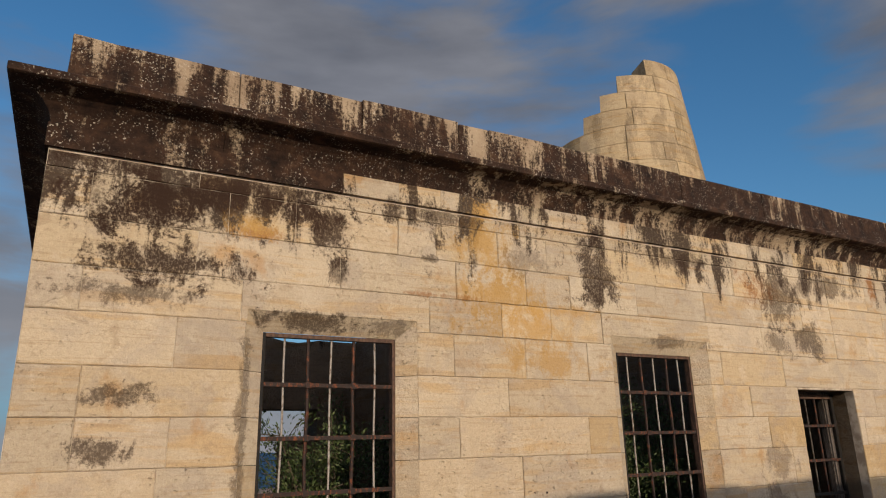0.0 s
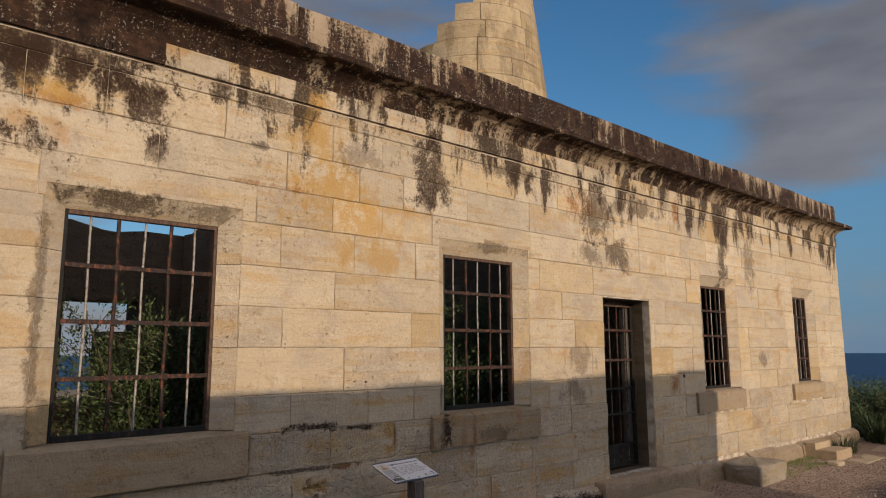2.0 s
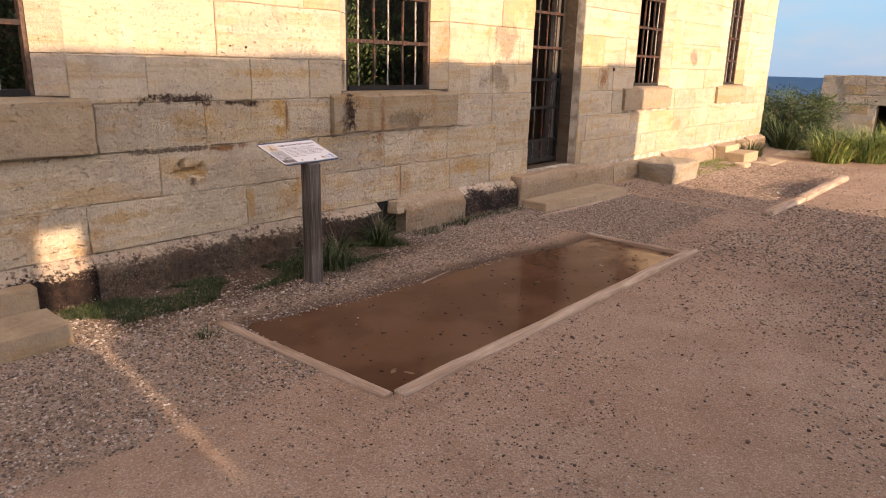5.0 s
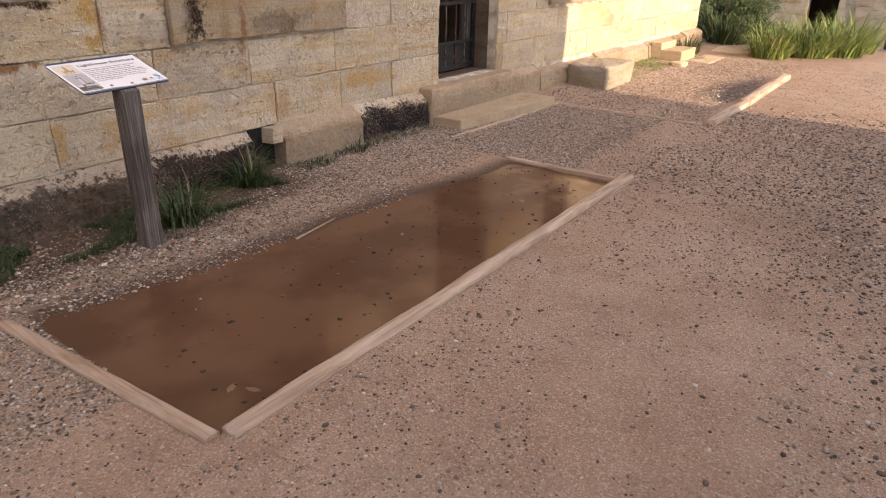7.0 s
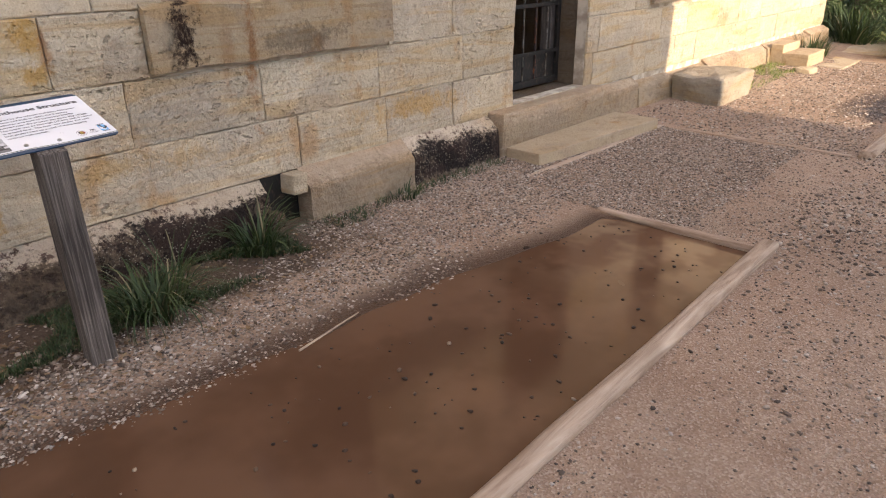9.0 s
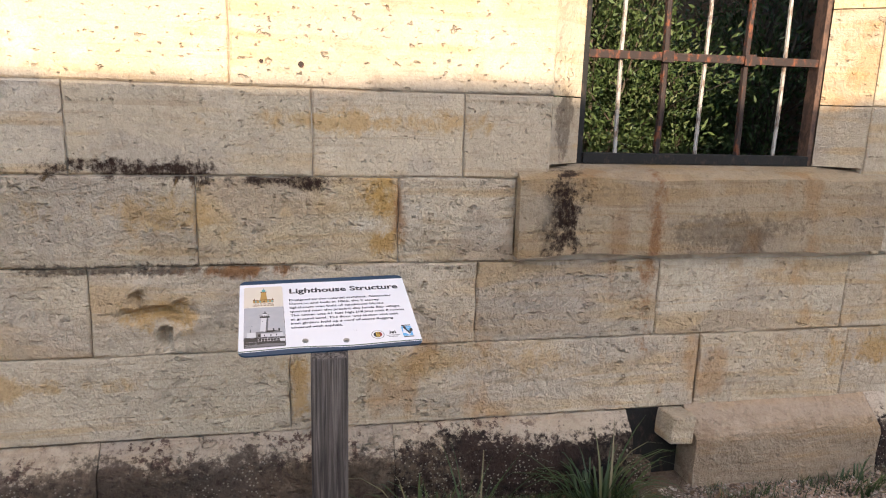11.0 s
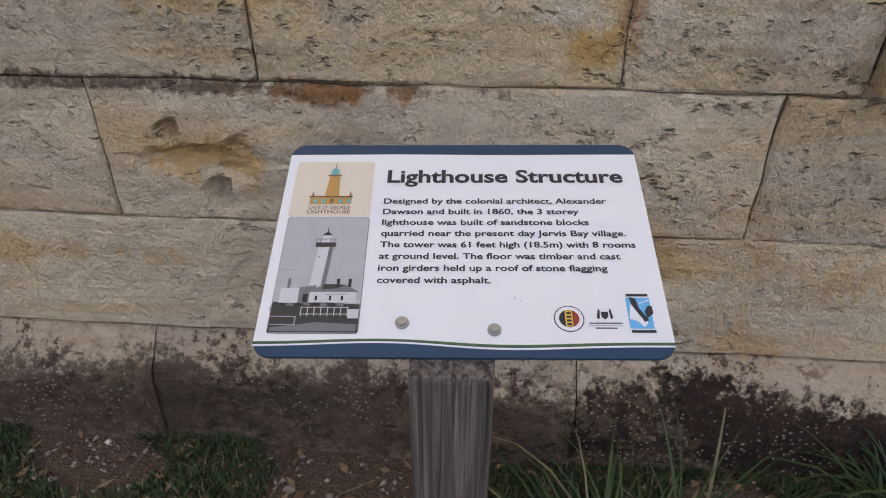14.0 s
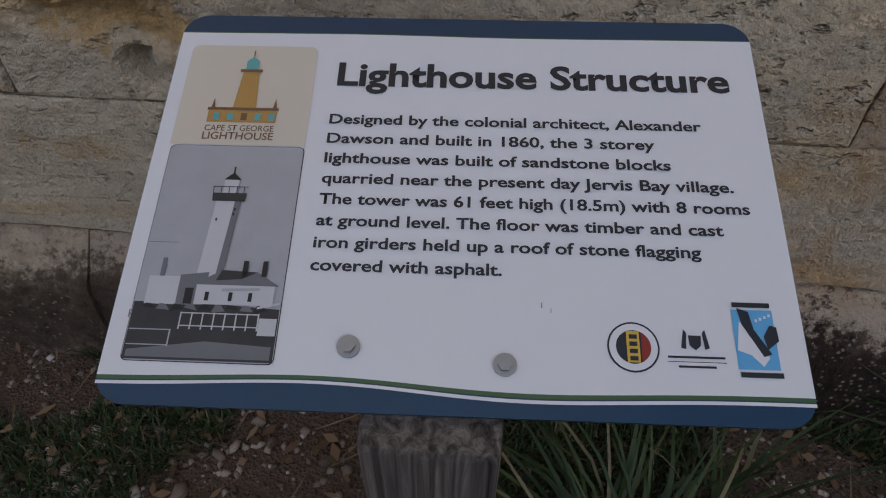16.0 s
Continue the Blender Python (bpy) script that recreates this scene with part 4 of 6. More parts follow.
# ---- plinth, with its broken vent ----
def plinth_block(a, b, out, top, fall, foot_out=0.012):
    """A base stone with a sloped, weathered top edge."""
    n = max(4, int((b - a) / 0.06))
    outline = [(FACE + 0.010, top), (FACE - 0.004, top), (FACE - out * 0.5, top - fall * 0.45), (FACE - out * 0.95, top - fall * 0.92), (FACE - out, top - fall - 0.012),
               (FACE - out - foot_out * 0.5, top * 0.35), (FACE - out - foot_out, -0.08), (FACE + 0.010, -0.08)]
    bm, rings = bmesh.new(), []
    for k in range(n + 1):
        x = a + (b - a) * k / n
        rings.append([bm.verts.new((x, y + (0.022 * noise.noise(Vector((x * 3.1, y * 5, z * 4))) + 0.008 * noise.noise(Vector((x * 13, z * 13, 1)))) * (y < FACE - 0.01),
                                    z + (0.016 * noise.noise(Vector((x * 4.3, z * 6, 7))) + 0.007 * noise.noise(Vector((x * 17, z * 9, 4)))) * (0 < z < top))) for y, z in outline])
    for p, q in zip(rings, rings[1:]):
        for i in range(len(outline)):
            bm.faces.new((p[i - 1], p[i], q[i], q[i - 1]))
    bm.faces.new(rings[0][::-1]), bm.faces.new(rings[-1])
    return bm


def plinth():
    p = thing("plinth", "rough sandstone plinth stained black near the ground", "plinth", (5, 4.9, 0), kind="structure")
    cuts = [LEFT - 0.04, 0.75, 1.6, 2.34, 2.80, 3.73, 4.60]
    for a, b in zip(cuts, cuts[1:]):
        part("plinth_stone", plinth_block(a + 0.0015, b - 0.0015, 0.085 + rng.uniform(-0.008, 0.008), 0.308, 0.085), STONE_FOOT, p)
    right = [4.83, 5.62, 6.45]
    for a, b in zip(right, right[1:]):
        part("plinth_stone", plinth_block(a + 0.0015, b - 0.0015, 0.115, 0.318, 0.10), STONE_BASE if a < 5 else STONE_FOOT, p)
    part("plinth_stone", box(4.60, 4.69, FACE - 0.07, FACE + 0.01, -0.08, 0.12, 0.015, wobble=0.02, cuts=3), STONE_FOOT, p, "broken stump of stone in the vent")
    part("plinth_stone", box(4.735, 4.828, FACE - 0.11, FACE + 0.01, 0.20, 0.312, 0.008, wobble=0.02, cuts=3), STONE_ROUGH, p, "broken stone above the vent")
    # thin black sheet in the iron colour stands for the shade inside the vent
    part("vent_black_sheet", box(4.602, 4.828, FACE + 0.004, FACE + 0.0105, 0.02, 0.34), BLACK_IRON, p, "black sheet coloured as the shade inside the vent")
    cuts = [7.86, 8.55, 9.2, 10.1, 11.0, 11.9, 12.7, 13.6, RIGHT + 0.05]
    for a, b in zip(cuts, cuts[1:]):
        part("plinth_stone", plinth_block(a + 0.0015, b - 0.0015, 0.10 + rng.uniform(-0.02, 0.02), 0.27 + rng.uniform(-0.02, 0.03), 0.05), STONE_BASE, p)


plinth()

# ---- steps and loose stones ----
def step_block(name, label, x0, x1, y0, y1, z0, z1, bevel=0.012, wobble=0.008, material=None):
    return solid(name, box(x0, x1, y0, y1, z0, z1, bevel, wobble=wobble, cuts=3), material or STEP_STONE, label, "step")


step_block("threshold_stone", "worn sandstone threshold below the barred gate", 6.47, 7.84, 4.86, 5.24, -0.06, 0.340, 0.022, 0.016, STONE_BASE)
slab = step_block("door_step", "low flat stone slab in front of the gate", 6.50, 8.0, 4.57, 4.855, -0.04, 0.105, 0.012, 0.006, STONE_SILL)
for v in slab.data.vertices:
    v.co.y -= 0.12 * (v.co.x - 6.5) * (4.87 - v.co.y) / 0.3 / 1.4
stair = thing("stone_steps", "two-tier cut sandstone step against the wall", "steps", (1.74, 4.7, 0))
part("tread_block", box(1.44, 2.02, 4.46, 4.80, -0.03, 0.125, 0.008, wobble=0.005, cuts=2), STEP_STONE, stair)
part("riser_block", box(1.44, 1.99, 4.80, 4.912, -0.03, 0.245, 0.008, wobble=0.004, cuts=2), STEP_STONE, stair)
solid("stone_block", box(9.13, 9.98, 4.39, 4.88, -0.05, 0.265, 0.05, wobble=0.035, cuts=4), STONE_BLOCK, "large weathered loose sandstone block beside the wall", "stone block")
stair = thing("stone_steps", "small cut stone step lit by the sun", "steps", (12.3, 4.6, 0))
part("tread_block", box(11.98, 12.66, 4.45, 4.75, -0.03, 0.165, 0.008, wobble=0.005, cuts=2), STEP_STONE, stair)
part("riser_block", box(11.98, 12.62, 4.751, 4.90, -0.03, 0.26, 0.008, wobble=0.004, cuts=2), STEP_STONE, stair)
solid("flat_stone", box(12.2, 13.1, 4.1, 4.42, -0.03, 0.018, 0.01, wobble=0.02, cuts=3), STONE_ROUGH, "flat paving stone sunk in the grit", "paving stone")
solid("flat_stone", box(13.7, 14.9, 3.9, 4.7, -0.03, 0.02, 0.01, wobble=0.03, cuts=3), STONE_ROUGH, "flat paving stone sunk in the grit", "paving stone")
solid("loose_stone", box(11.55, 11.78, 4.28, 4.46, -0.03, 0.075, 0.04, wobble=0.04, cuts=3), STONE_ROUGH, "small dark loose stone on the grit", "stone")

# ---- timber edging ----
def log(label, p0, p1, radius, sink=0.3, tip=None, material=None):
    n = 26
    pts = []
    for k in range(n + 1):
        q = Vector(p0).lerp(Vector(p1), k / n)
        side = 0.012 * noise.noise(Vector((q.x * 0.9, q.y * 0.9, 3)))
        q += Vector((side * 0.4, side, 0.006 * noise.noise(q * 2.7)))
        q.z += radius * sink
        pts.append(q)
    bm, rings, sides = bmesh.new(), [], 16
    way = (Vector(p1) - Vector(p0)).normalized()
    across = way.cross(Vector((0, 0, 1))).normalized()
    for k, q in enumerate(pts):
        r = radius + ((tip or radius) - radius) * k / n
        ring = []
        for a in (2 * math.pi * (i + 0.5) / sides for i in range(sides)):
            c, d = math.cos(a), math.sin(a)
            f = r / (c ** 6 + d ** 6) ** (1 / 6)
            chip = 1 + 0.10 * noise.noise(Vector((q.x * 6, q.y * 6, a * 1.4))) + 0.05 * noise.noise(Vector((q.x * 23, q.y * 23, a * 2)))
            ring.append(bm.verts.new(q + across * c * f * chip + Vector((0, 0, d * f * chip * 0.85))))
        rings.append(ring)
    for u, v in zip(rings, rings[1:]):
        for i in range(sides):
            bm.faces.new((u[i - 1], u[i], v[i], v[i - 1]))
    bm.faces.new(rings[0][::-1]), bm.faces.new(rings[-1])
    return solid("edging_timber", bm, material or LOG_WOOD, label, "edging", smooth=True)


log("pale round edging log along the puddle", (2.80, 2.93, -0.022), (6.15, 2.94, -0.010), 0.036, 0.35, 0.042)
log("brown edging board running to the wall", (2.755, 2.955, -0.02), (2.69, 4.22, -0.012), 0.030, 0.3, material=BOARD_WOOD)
log("thin half-buried edging board", (6.09, 2.99, -0.02), (6.09, 3.86, -0.018), 0.024, 0.3, material=BOARD_WOOD)
log("thin half-buried edging board by the door step", (6.20, 4.50, -0.012), (8.12, 4.47, -0.012), 0.030, 0.3)
log("thin half-buried edging board", (8.15, 4.45, -0.016), (8.16, 3.05, -0.018), 0.024, 0.3, material=BOARD_WOOD)
log("bleached edging log, one end in sunlight", (8.16, 2.96, -0.01), (9.35, 2.95, -0.015), 0.050, 0.3)
log("bleached edging log lying in sunlight", (9.36, 2.95, -0.012), (11.50, 2.95, -0.005), 0.060, 0.35)

# ---- information sign ----
SIGN_C = Vector((3.4968, 4.5483, 0.8605))
sU = Vector((0.99938, 0.03525, 0.0))
sV = Vector((-0.03324, 0.94244, 0.33272))
spin = radians(1.6)
sU, sV = (math.cos(spin) * sU + math.sin(spin) * sV), (math.cos(spin) * sV - math.sin(spin) * sU)
sN = sU.cross(sV)
SIGN_M = Matrix(((sU.x, sV.x, sN.x, SIGN_C.x), (sU.y, sV.y, sN.y, SIGN_C.y), (sU.z, sV.z, sN.z, SIGN_C.z), (0, 0, 0, 1)))
sign = thing("information_sign", "white visitor sign with navy bands on a silvered timber post", "sign", (3.505, 4.43, 0))


def sheet(outline, z0, z1=None):
    """A flat shape on the sign, given by (u, v); with z1 it has thickness."""
    bm = bmesh.new()
    a = [bm.verts.new(SIGN_M @ Vector((u, v, z0))) for u, v in outline]
    bm.faces.new(a)
    if z1 is not None:
        b = [bm.verts.new(SIGN_M @ Vector((u, v, z1))) for u, v in outline]
        bm.faces.new(b)
        for i in range(len(a)):
            bm.faces.new((a[i - 1], a[i], b[i], b[i - 1]))
    return bm


def rounded(u0, u1, v0, v1, r, corners=(1, 1, 1, 1)):
    out = []
    for (cu, cv, a0), on in zip(((u1 - r, v1 - r, 0), (u0 + r, v1 - r, 90), (u0 + r, v0 + r, 180), (u1 - r, v0 + r, 270)), corners):
        if not on:
            out.append((cu + (r if a0 in (0, 270) else -r), cv + (r if a0 < 180 else -r)))
            continue
        out += [(cu + r * math.cos(radians(a0 + t)), cv + r * math.sin(radians(a0 + t))) for t in range(0, 91, 15)]
    return out


def rect(u0, u1, v0, v1):
    return [(u0, v0), (u1, v0), (u1, v1), (u0, v1)]


def disc(u, v, r, n=28):
    return [(u + r * math.cos(2 * math.pi * k / n), v + r * math.sin(2 * math.pi * k / n)) for k in range(n)]


PL, PR, PB, PT = -0.2145, 0.2255, -0.153, 0.1555
post_bm = box(3.457, 3.545, 4.385, 4.475, -0.05, 0.90, 0.006, cuts=6)
for v in post_bm.verts:
    top = SIGN_C.z + (v.co.y - SIGN_C.y) * sV.z / sV.y - 0.006
    if v.co.z > 0.75:
        v.co.z = top - (0.90 - v.co.z)
    v.co += 0.0015 * noise.noise_vector(Vector((v.co.x * 9, v.co.y * 9, v.co.z * 3)))
part("post", post_bm, POST_WOOD, sign, "cracked silver-grey square timber post")
panel = part("panel", sheet(rounded(PL, PR, PB, PT, 0.02), -0.004, 0.0), SIGN_NAVY, sign, "navy sign panel with rounded corners")


def wave(u, base, amp):
    return base + amp * math.sin((u + 0.19) * 2 * math.pi / 0.36) * math.exp(-((u + 0.02) / 0.16) ** 2)


us = [PL + 0.0005 + (PR - PL - 0.001) * k / 48 for k in range(49)]
part("green_band", sheet([(u, wave(u, -0.1375, 0.0045)) for u in us] + [(u, 0.1385 + 0.25 * wave(u, 0, 0.004)) for u in us[::-1]], 0.0003), SIGN_GREEN, panel, "thin green lines above and below")
part("white_line", sheet([(u, wave(u, -0.1405, 0.0048)) for u in us] + [(u, wave(u, -0.1384, 0.0046)) for u in us[::-1]], 0.0005), SIGN_WHITE, panel)
part("white_field", sheet([(u, wave(u, -0.1350, 0.0042)) for u in us] + [(u, 0.1372 + 0.25 * wave(u, 0, 0.004)) for u in us[::-1]], 0.0006), SIGN_WHITE, panel, "white printed field")


def lettering(name, body, u0, v0, width, cap, material, bold=0.012, label=""):
    cu = bpy.data.curves.new(name, "FONT")
    cu.body, cu.size, cu.offset, cu.resolution_u = body, 1.0, bold, 3
    ob = new("lettering_maker", cu)
    bpy.context.view_layer.update()
    me = bpy.data.meshes.new_from_object(ob.evaluated_get(bpy.context.evaluated_depsgraph_get()))
    bpy.data.objects.remove(ob)
    co = np.empty(len(me.vertices) * 3, dtype=np.float32)
    me.vertices.foreach_get("co", co)
    co = co.reshape(-1, 3)
    lo, hi = co[:, 0].min(), co[:, 0].max()
    s_u, s_v = width / (hi - lo), cap / 0.70
    me.transform(SIGN_M @ Matrix.Translation((u0, v0, 0.0012)) @ Matrix.Diagonal((s_u, s_v, 1, 1)) @ Matrix.Translation((-lo, 0, 0)))
    me.materials.clear()
    me.materials.append(material)
    return tagged(hang(new(name, me), panel), label)


lettering("title", "Lighthouse Structure", -0.0875, 0.0890, 0.2915, 0.0207, SIGN_INK, 0.028, "bold dark heading")
LINES = [("Designed by the colonial architect, Alexander", 0.1790), ("Dawson and built in 1860, the 3 storey", 0.1445), ("lighthouse was built of sandstone blocks", 0.1543),
         ("quarried near the present day Jervis Bay village.", 0.1952), ("The tower was 61 feet high (18.5m) with 8 rooms", 0.2039),
         ("at ground level. The floor was timber and cast", 0.1842), ("iron girders held up a roof of stone flagging", 0.1676), ("covered with asphalt.", 0.0369)]
for k, (body, end) in enumerate(LINES):
    lettering("text_line", body, -0.0895, 0.0543 - 0.01656 * k, end + 0.0895, 0.0083, SIGN_INK, 0.022)

# small picture of the lighthouse on cream
part("cream_card", sheet(rounded(-0.2030, -0.1050, 0.0338, 0.1245, 0.006, (1, 1, 0, 0)), 0.0010), SIGN_CREAM, panel, "cream picture card")
cu0 = -0.1530
part("drawn_base", sheet(rect(cu0 - 0.027, cu0 + 0.024, 0.0530, 0.0635), 0.0016), SIGN_TAN, panel)
part("drawn_base_top", sheet(rect(cu0 - 0.028, cu0 + 0.025, 0.0635, 0.0660), 0.0018), SIGN_BROWN, panel)
for k in range(5):
    u = cu0 - 0.0225 + 0.0102 * k
    part("drawn_window", sheet(rect(u, u + 0.0045, 0.0548, 0.0610), 0.0019), SIGN_TEAL if k != 2 else SIGN_BROWN, panel)
part("drawn_tower", sheet([(cu0 - 0.0095, 0.0660), (cu0 + 0.0080, 0.0660), (cu0 + 0.0055, 0.0985), (cu0 - 0.0065, 0.0985)], 0.0017), SIGN_TAN, panel, "ochre drawn tower")
part("drawn_gallery", sheet(rect(cu0 - 0.0090, cu0 + 0.0080, 0.0985, 0.1012), 0.0019), SIGN_BROWN, panel)
part("drawn_lantern", sheet([(cu0 - 0.0052, 0.1012), (cu0 + 0.0042, 0.1012), (cu0 + 0.0042, 0.1090), (cu0 - 0.0005, 0.1135), (cu0 - 0.0052, 0.1090)], 0.0018), SIGN_TEAL, panel)
part("drawn_vane", sheet(rect(cu0 - 0.0010, cu0 + 0.0000, 0.1130, 0.1190), 0.0019), SIGN_BROWN, panel)
for u in (cu0 - 0.0255, cu0 + 0.0205):
    part("drawn_finial", sheet([(u, 0.0660), (u + 0.003, 0.0660), (u + 0.0015, 0.0745)], 0.0018), SIGN_BROWN, panel)
lettering("card_text", "CAPE ST GEORGE", cu0 - 0.0275, 0.0458, 0.0510, 0.0050, SIGN_BROWN, 0.01)
lettering("card_text", "LIGHTHOUSE", cu0 - 0.0280, 0.0385, 0.0520, 0.0062, SIGN_BROWN, 0.015)

# old black and white photograph
part("photo_card", sheet(rounded(-0.2020, -0.1045, -0.1262, 0.0333, 0.004), 0.0009), PH_BLACK, panel)
part("photo_sky", sheet(rounded(-0.2015, -0.1050, -0.1257, 0.0328, 0.004), 0.0012), PH_SKY, panel, "grey photograph of the old lighthouse")
ph = -0.1510
part("photo_ground", sheet([(-0.2010, -0.1250), (-0.1055, -0.1250), (-0.1055, -0.0900), (-0.130, -0.0885), (-0.160, -0.0865), (-0.2010, -0.0870)], 0.0014), PH_DARK, panel)
part("photo_track", sheet([(-0.1990, -0.1235), (-0.1075, -0.1235), (-0.1075, -0.1150), (-0.150, -0.1125), (-0.1990, -0.1190)], 0.0016), PH_MID, panel)
part("photo_tower", sheet([(ph - 0.0130, -0.070), (ph + 0.0045, -0.070), (ph + 0.0080, -0.012), (ph - 0.0095, -0.012)], 0.0016), PH_PALE, panel)
part("photo_tower_shade", sheet([(ph - 0.0005, -0.070), (ph + 0.0045, -0.070), (ph + 0.0080, -0.012), (ph + 0.0035, -0.012)], 0.0018), PH_MID, panel)
part("photo_gallery", sheet([(ph - 0.0125, -0.0125), (ph + 0.0105, -0.0125), (ph + 0.0110, -0.0060), (ph - 0.0130, -0.0060)], 0.0020), PH_DARK, panel)
part("photo_lantern", sheet([(ph - 0.0060, -0.0060), (ph + 0.0040, -0.0060), (ph + 0.0045, 0.0045), (ph - 0.0060, 0.0045)], 0.0019), PH_PALE, panel)
part("photo_dome", sheet([(ph - 0.0070, 0.0045), (ph + 0.0055, 0.0045), (ph + 0.0002, 0.0098), (ph + 0.0002, 0.0150), (ph - 0.0010, 0.0150), (ph - 0.0010, 0.0098)], 0.0021), PH_BLACK, panel)
part("photo_annexe", sheet(rect(-0.1945, -0.1560, -0.0885, -0.0690), 0.0017), PH_PALE, panel)
part("photo_annexe_side", sheet([(-0.1740, -0.0885), (-0.1555, -0.0885), (-0.1555, -0.0655), (-0.1740, -0.0680)], 0.0019), PH_MID, panel)
part("photo_house", sheet(rect(-0.1620, -0.1105, -0.0880, -0.0740), 0.0020), PH_PALE, panel)
part("photo_roof", sheet([(-0.1640, -0.0745), (-0.1075, -0.0745), (-0.1230, -0.0650), (-0.1470, -0.0640)], 0.0022), PH_MID, panel)
part("photo_doorway", sheet(rect(-0.1690, -0.1635, -0.0880, -0.0770), 0.0022), PH_BLACK, panel)
for u in (-0.1555, -0.1400, -0.1270):
    part("photo_opening", sheet(rect(u, u + 0.0026, -0.0855, -0.0795), 0.0023), PH_BLACK, panel)
for u in (-0.1335, -0.1205):
    part("photo_chimney", sheet(rect(u, u + 0.0034, -0.0680, -0.0570), 0.0024), PH_BLACK, panel)
part("photo_chimney", sheet(rect(-0.1880, -0.1850, -0.0690, -0.0560), 0.0019), PH_MID, panel)
for v in (-0.0945, -0.1030):
    part("photo_fence_rail", sheet(rect(-0.1690, -0.1185, v, v + 0.0008), 0.0019), PH_PALE, panel)
for k in range(8):
    u = -0.1690 + 0.0072 * k
    part("photo_fence_post", sheet(rect(u, u + 0.0009, -0.1050, -0.0935), 0.0021), PH_PALE, panel)
part("photo_shed", sheet(rect(-0.1175, -0.1060, -0.1080, -0.0965), 0.0022), PH_PALE, panel)
part("photo_shed_roof", sheet([(-0.1200, -0.0890), (-0.1055, -0.0855), (-0.1055, -0.0870), (-0.1200, -0.0905)], 0.0023), PH_PALE, panel)

part("photo_wire", sheet(rect(-0.2005, -0.1800, -0.0446, -0.0442), 0.0014), PH_MID, panel)
for u, v in ((-0.1585, -0.0280), (-0.1470, -0.0200), (-0.1475, -0.0235)):
    part("photo_slit", sheet(rect(u, u + 0.0012, v, v + 0.0022), 0.0022), PH_BLACK, panel)
for u in (-0.1640, -0.1585, -0.1530, -0.1475, -0.1425):
    part("photo_baluster", sheet(rect(u, u + 0.0005, -0.0062, -0.0012), 0.0023), PH_BLACK, panel)
part("photo_baluster_rail", sheet(rect(-0.1645, -0.1395, -0.0015, -0.0009), 0.0023), PH_BLACK, panel)
part("photo_roof_slope", sheet([(-0.1470, -0.0640), (-0.1230, -0.0650), (-0.1330, -0.0700), (-0.1500, -0.0715)], 0.0024), PH_DARK, panel)
part("photo_verandah", sheet([(-0.1450, -0.0770), (-0.1200, -0.0760), (-0.1200, -0.0778), (-0.1450, -0.0790)], 0.0024), PH_SKY, panel)
for v in (-0.1060, -0.1160):
    part("photo_fence_rail", sheet(rect(-0.2000, -0.1730, v, v + 0.0007), 0.0019), PH_SKY, panel)
part("photo_fence_post", sheet(rect(-0.1740, -0.1730, -0.1165, -0.1055), 0.0021), PH_SKY, panel)
for k in range(9):
    u = -0.195 + 0.0091 * k
    part("photo_tuft", sheet([(u, -0.0905 - 0.0014 * (k % 3)), (u + 0.009, -0.0915 - 0.001 * (k % 2)), (u + 0.006, -0.0885), (u + 0.002, -0.0880)], 0.00185), PH_MID if k % 2 else PH_BLACK, panel)

# emblems as plain shapes
cu1, cv1 = 0.1186, -0.1066
part("round_emblem", sheet(disc(cu1, cv1, 0.0162), 0.0010), SIGN_INK, panel, "round dark-rimmed emblem")
part("emblem_ring", sheet(disc(cu1, cv1, 0.0150), 0.0012), SIGN_WHITE, panel)
part("emblem_field", sheet(disc(cu1, cv1, 0.0108), 0.0014), SIGN_INK, panel)
part("emblem_red", sheet([(cu1 + 0.0108 * math.cos(a), cv1 + 0.0108 * math.sin(a)) for a in np.linspace(-1.1, 1.1, 14)], 0.0016), SIGN_RED, panel)
part("emblem_stripe", sheet(rect(cu1 - 0.0042, cu1 + 0.0038, cv1 - 0.0100, cv1 + 0.0100), 0.0018), SIGN_YELLOW, panel)
for k in range(4):
    part("emblem_mark", sheet(rect(cu1 - 0.0026, cu1 + 0.0024, cv1 - 0.0088 + 0.0046 * k, cv1 - 0.0060 + 0.0046 * k), 0.0020), SIGN_INK, panel)
cu2 = 0.1568
part("crest_shield", sheet([(cu2 - 0.004, -0.0980), (cu2 + 0.004, -0.0980), (cu2 + 0.0035, -0.1045), (cu2, -0.1075), (cu2 - 0.0035, -0.1045)], 0.0012), SIGN_INK, panel)
for s in (-1, 1):
    part("crest_supporter", sheet([(cu2 + s * 0.0048, -0.0965), (cu2 + s * 0.0066, -0.0940), (cu2 + s * 0.0088, -0.1060), (cu2 + s * 0.0058, -0.1070)], 0.0012), SIGN_INK, panel)
for v, w in ((-0.1120, 0.0175), (-0.1180, 0.0115)):
    part("crest_caption", sheet(rect(cu2 - w, cu2 + w, v - 0.0007, v + 0.0007), 0.0012), SIGN_INK, panel)
part("crest_rule", sheet(rect(cu2 - 0.018, cu2 + 0.018, -0.1152, -0.1148), 0.0012), SIGN_INK, panel)
bu0, bu1, bv0, bv1 = 0.1815, 0.2070, -0.1185, -0.0800
part("square_emblem", sheet(rect(bu0, bu1, bv0, bv1), 0.0011), SIGN_SKYBLUE, panel, "blue emblem with a black and white bird shape")
for k in range(4):
    part("emblem_dash", sheet(rect(bu0 + 0.014 + 0.0028 * k, bu0 + 0.0155 + 0.0028 * k, -0.0880 + 0.0012 * k, -0.0862 + 0.0012 * k), 0.0013), SIGN_WHITE, panel)
